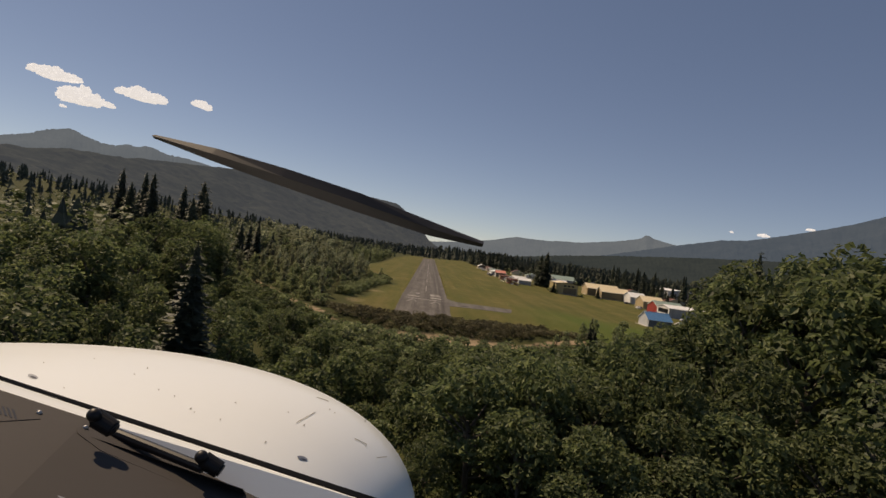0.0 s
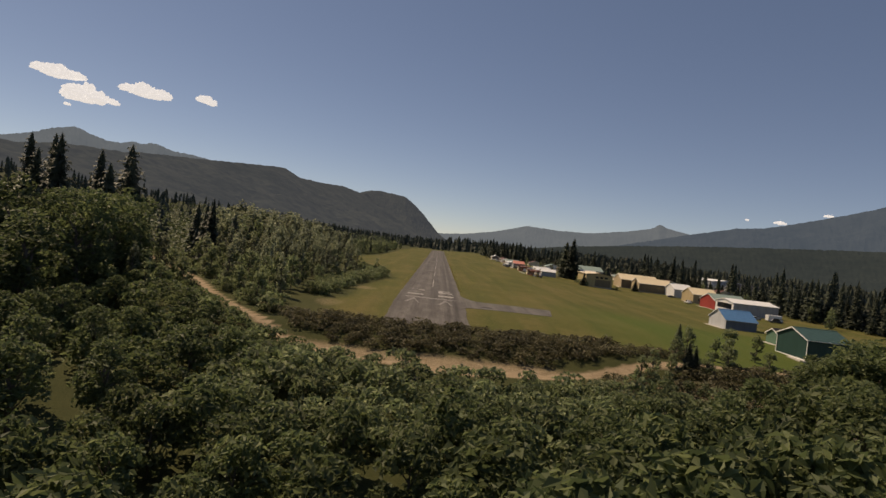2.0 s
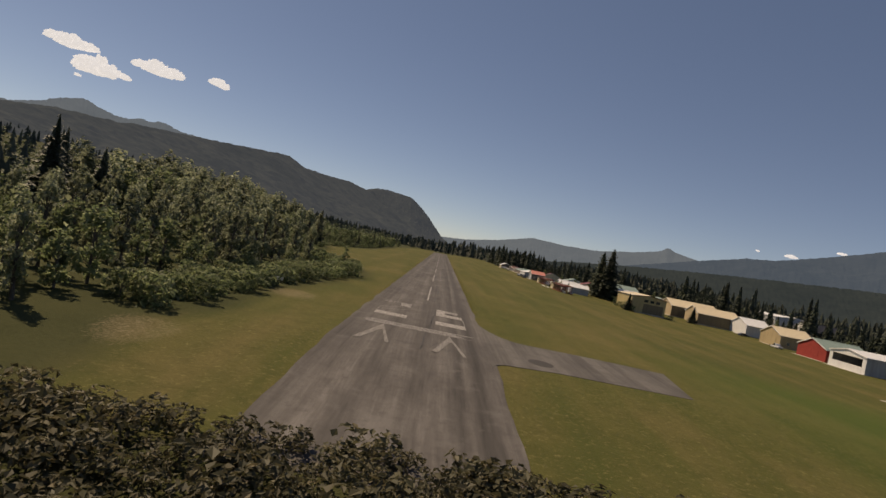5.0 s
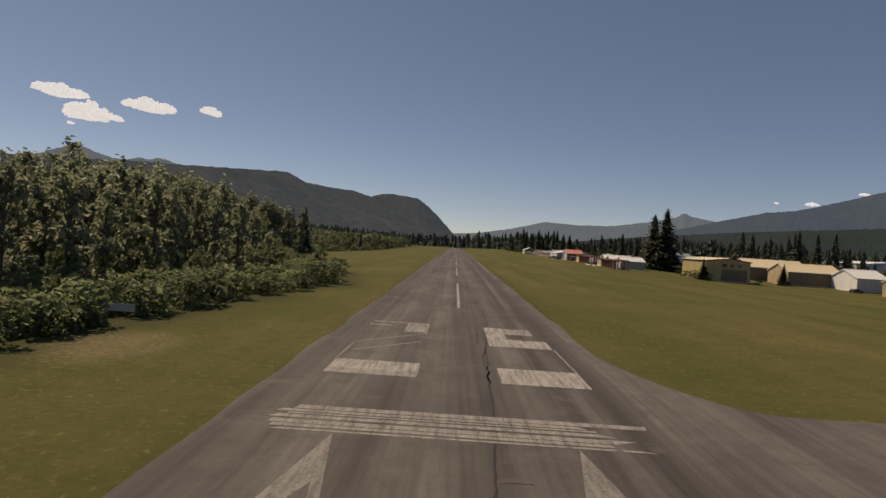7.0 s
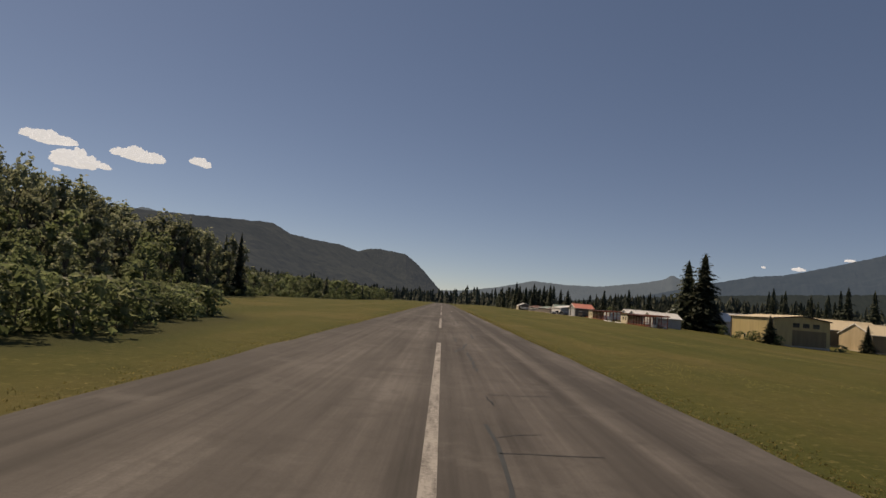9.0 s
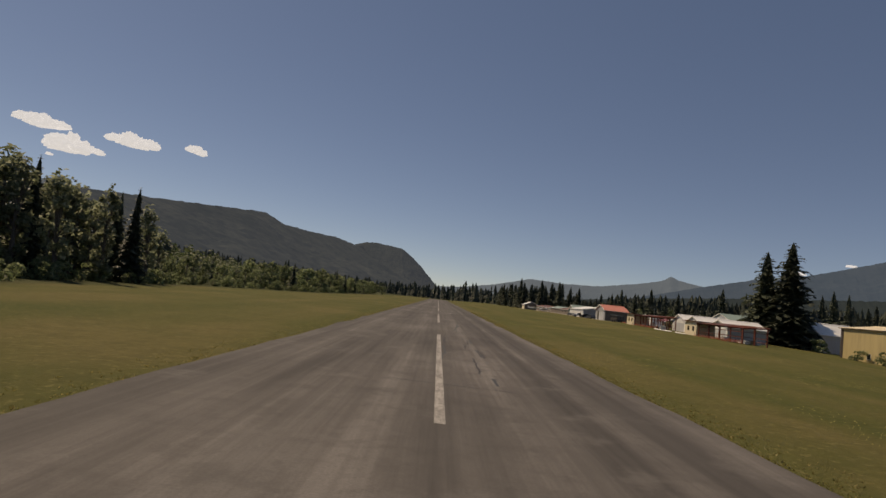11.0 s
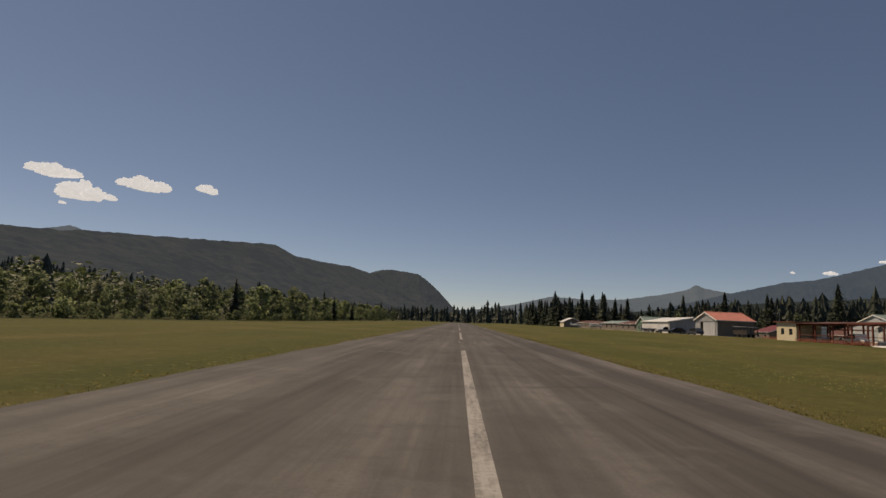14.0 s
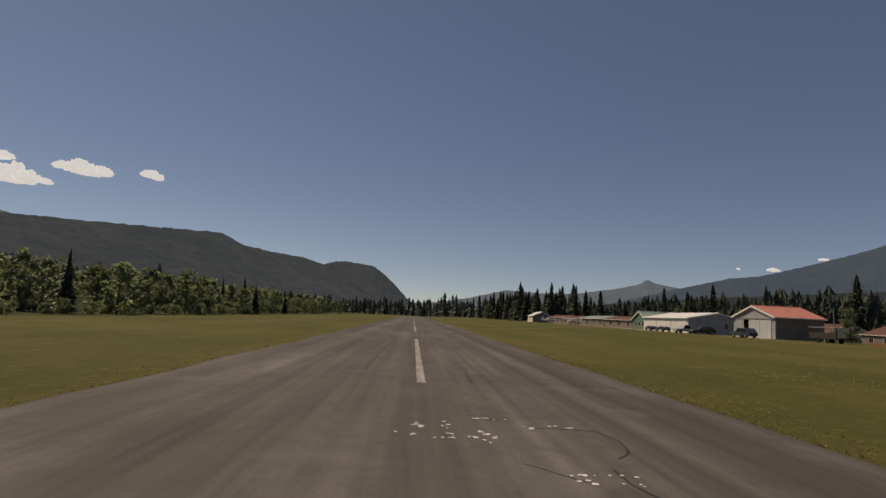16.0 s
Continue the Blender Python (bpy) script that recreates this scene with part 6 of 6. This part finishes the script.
BLACK = paint("black_rubber", (0.012, 0.012, 0.014), 0.45)
BLADE = paint("dark_blade_paint", (0.03, 0.03, 0.034), 0.5)


def aircraft_nose():
    e = tagged(new("aircraft_nose"), "white engine cowling and dark glareshield of an aircraft", "aircraft")
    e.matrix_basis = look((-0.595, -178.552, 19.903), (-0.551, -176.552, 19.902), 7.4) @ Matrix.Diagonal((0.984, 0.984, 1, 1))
    # cowling: rounded sections from the windscreen forward, drooping and drawing in towards the nose
    bm = bmesh.new()
    rings = []
    for d, top, half, deep, xc in ((0.44, -0.110, 0.5, 0.26, -0.58), (0.52, -0.112, 0.52, 0.26, -0.59), (0.62, -0.117, 0.545, 0.262, -0.60), (0.72, -0.122, 0.58, 0.264, -0.61), (0.80, -0.131, 0.604, 0.264, -0.64),
                                   (0.90, -0.160, 0.60, 0.262, -0.67), (1.02, -0.205, 0.57, 0.25, -0.70), (1.12, -0.27, 0.50, 0.22, -0.73), (1.17, -0.33, 0.40, 0.17, -0.75)):
        ring = []
        for k in range(49):
            a = math.pi * k / 48
            c, s = math.cos(a), math.sin(a)
            u = math.copysign(abs(c) ** 0.8, c)
            ring.append(bm.verts.new((xc + half * u, top - deep + deep * s ** 0.8, -d)))
        rings.append(ring)
    for p, q in zip(rings, rings[1:]):
        for k in range(48):
            bm.faces.new((p[k], p[k + 1], q[k + 1], q[k]))
    bm.faces.new(rings[-1])
    bmesh.ops.recalc_face_normals(bm, faces=bm.faces)
    me = bpy.data.meshes.new("cowling")
    bm.to_mesh(me)
    bm.free()
    me.materials.append(COWL)
    for p in me.polygons:
        p.use_smooth = True
    cowl = part("cowling", me, e, "glossy white engine cowling")

    def slab(name, poly, thick, mat, label=""):
        bm = bmesh.new()
        top = [bm.verts.new(p) for p in poly]
        low = [bm.verts.new((x, y - thick, z)) for x, y, z in poly]
        bm.faces.new(top)
        bm.faces.new(low[::-1])
        for i in range(len(poly)):
            bm.faces.new((top[i], low[i], low[(i + 1) % len(poly)], top[(i + 1) % len(poly)]))
        bmesh.ops.recalc_face_normals(bm, faces=bm.faces)
        me = bpy.data.meshes.new(name)
        bm.to_mesh(me)
        bm.free()
        me.materials.append(mat)
        return part(name, me, e, label)

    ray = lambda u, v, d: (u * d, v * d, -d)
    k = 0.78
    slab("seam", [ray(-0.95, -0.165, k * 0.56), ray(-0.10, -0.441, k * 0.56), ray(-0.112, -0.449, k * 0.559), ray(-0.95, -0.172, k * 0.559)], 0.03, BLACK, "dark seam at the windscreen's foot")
    slab("sill", [ray(-0.95, -0.172, k * 0.555), ray(-0.112, -0.449, k * 0.555), ray(-0.25, -0.47, 0.413), ray(-0.62, -0.297, 0.412), ray(-0.95, -0.19, 0.405)], 0.02, COWL, "white painted sill")
    shield = slab("glareshield", [ray(-0.95, -0.19, 0.403), ray(-0.62, -0.297, 0.41), ray(-0.25, -0.47, 0.411), ray(-0.2, -0.62, 0.325), ray(-0.95, -0.62, 0.2)], 0.02, GLARE, "worn grey-brown glareshield")
    bm = bmesh.new()
    bm.from_mesh(shield.data)
    bmesh.ops.triangulate(bm, faces=bm.faces[:])
    bed = BVHTree.FromBMesh(bm)
    bm.free()

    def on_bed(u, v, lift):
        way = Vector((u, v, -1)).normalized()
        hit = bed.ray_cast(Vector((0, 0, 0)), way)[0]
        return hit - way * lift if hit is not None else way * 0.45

    def bead(name, at, radius, mat, label=""):
        bm = bmesh.new()
        bmesh.ops.create_uvsphere(bm, u_segments=14, v_segments=9, radius=radius, matrix=Matrix.Translation(at))
        me = bpy.data.meshes.new(name)
        bm.to_mesh(me)
        bm.free()
        me.materials.append(mat)
        for p in me.polygons:
            p.use_smooth = True
        part(name, me, e, label)

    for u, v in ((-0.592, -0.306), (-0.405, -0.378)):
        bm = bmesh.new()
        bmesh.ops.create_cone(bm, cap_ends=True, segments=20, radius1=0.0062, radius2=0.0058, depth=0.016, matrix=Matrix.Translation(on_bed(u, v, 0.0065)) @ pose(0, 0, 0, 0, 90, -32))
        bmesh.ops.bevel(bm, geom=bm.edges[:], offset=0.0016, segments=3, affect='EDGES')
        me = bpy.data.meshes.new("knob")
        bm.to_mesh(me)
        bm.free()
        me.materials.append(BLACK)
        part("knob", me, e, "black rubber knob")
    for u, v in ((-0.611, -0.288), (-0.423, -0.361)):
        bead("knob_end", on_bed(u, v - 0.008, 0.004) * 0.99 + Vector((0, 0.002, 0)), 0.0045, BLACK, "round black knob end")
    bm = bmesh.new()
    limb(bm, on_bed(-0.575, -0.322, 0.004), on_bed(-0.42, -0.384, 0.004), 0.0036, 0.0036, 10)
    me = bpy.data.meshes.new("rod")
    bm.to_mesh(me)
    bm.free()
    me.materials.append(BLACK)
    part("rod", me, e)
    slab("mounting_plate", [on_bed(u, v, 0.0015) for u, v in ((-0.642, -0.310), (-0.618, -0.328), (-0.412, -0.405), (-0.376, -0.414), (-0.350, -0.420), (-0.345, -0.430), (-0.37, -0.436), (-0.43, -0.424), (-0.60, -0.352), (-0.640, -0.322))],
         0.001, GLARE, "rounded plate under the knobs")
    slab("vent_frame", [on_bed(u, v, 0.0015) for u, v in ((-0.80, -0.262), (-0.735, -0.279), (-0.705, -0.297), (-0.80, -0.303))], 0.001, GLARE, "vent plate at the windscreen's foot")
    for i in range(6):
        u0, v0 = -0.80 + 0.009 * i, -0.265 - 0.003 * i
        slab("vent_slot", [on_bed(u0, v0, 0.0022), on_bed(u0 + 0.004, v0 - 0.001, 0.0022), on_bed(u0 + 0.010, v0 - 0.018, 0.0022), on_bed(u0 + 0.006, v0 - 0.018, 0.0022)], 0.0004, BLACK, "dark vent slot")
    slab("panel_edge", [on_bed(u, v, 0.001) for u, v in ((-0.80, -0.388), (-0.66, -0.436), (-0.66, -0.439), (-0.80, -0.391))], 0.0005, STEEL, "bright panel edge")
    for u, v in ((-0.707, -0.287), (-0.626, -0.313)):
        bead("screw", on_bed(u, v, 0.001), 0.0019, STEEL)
    # fasteners, scratches and dried insect specks on the cowling's paint
    skin = BVHTree.FromPolygons([v.co.copy() for v in cowl.data.vertices], [tuple(p.vertices) for p in cowl.data.polygons])

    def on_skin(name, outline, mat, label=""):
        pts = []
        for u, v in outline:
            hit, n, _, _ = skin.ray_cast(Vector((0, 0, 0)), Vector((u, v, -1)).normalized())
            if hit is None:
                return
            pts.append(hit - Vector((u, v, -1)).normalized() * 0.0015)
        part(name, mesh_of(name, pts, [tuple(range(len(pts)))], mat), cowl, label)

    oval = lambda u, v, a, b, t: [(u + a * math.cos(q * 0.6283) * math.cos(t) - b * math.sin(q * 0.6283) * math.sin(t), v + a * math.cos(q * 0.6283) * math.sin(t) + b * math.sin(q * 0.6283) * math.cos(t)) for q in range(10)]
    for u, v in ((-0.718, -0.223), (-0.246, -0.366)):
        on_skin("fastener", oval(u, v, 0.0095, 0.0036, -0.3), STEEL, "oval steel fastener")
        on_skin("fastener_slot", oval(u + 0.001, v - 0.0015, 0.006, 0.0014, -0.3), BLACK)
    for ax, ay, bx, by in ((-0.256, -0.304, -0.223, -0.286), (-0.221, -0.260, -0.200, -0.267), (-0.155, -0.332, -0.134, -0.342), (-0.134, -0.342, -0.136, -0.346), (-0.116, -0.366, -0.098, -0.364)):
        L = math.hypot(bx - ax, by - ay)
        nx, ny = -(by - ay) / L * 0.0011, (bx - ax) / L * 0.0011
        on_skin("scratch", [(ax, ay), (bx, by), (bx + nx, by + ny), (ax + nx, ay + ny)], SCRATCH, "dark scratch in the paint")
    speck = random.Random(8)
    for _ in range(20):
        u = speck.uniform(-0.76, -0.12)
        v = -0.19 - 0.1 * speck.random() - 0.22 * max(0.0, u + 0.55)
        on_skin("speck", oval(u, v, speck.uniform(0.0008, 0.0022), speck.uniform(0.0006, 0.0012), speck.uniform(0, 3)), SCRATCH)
    # one blade of the propeller, seen edge-on against the hills
    bm = bmesh.new()
    sect = []
    for u, v, w in ((0.07, 0.008, 0.006), (-0.02, 0.035, 0.015), (-0.15, 0.082, 0.020), (-0.28, 0.126, 0.019), (-0.40, 0.165, 0.014), (-0.505, 0.197, 0.004)):
        x, y, z = ray(u, v, 1.2)
        sect.append([bm.verts.new((x + w * 0.32 * sx, y + w * 0.95 * sx, z + 0.012 * sz)) for sx, sz in ((-1, 0), (0, 1), (1, 0), (0, -1))])
    for p, q in zip(sect, sect[1:]):
        for k in range(4):
            bm.faces.new((p[k], p[(k + 1) % 4], q[(k + 1) % 4], q[k]))
    bm.faces.new(sect[-1])
    bm.faces.new(sect[0])
    bmesh.ops.recalc_face_normals(bm, faces=bm.faces)
    me = bpy.data.meshes.new("propeller_blade")
    bm.to_mesh(me)
    bm.free()
    me.materials.append(BLADE)
    part("propeller_blade", me, e, "dark propeller blade")


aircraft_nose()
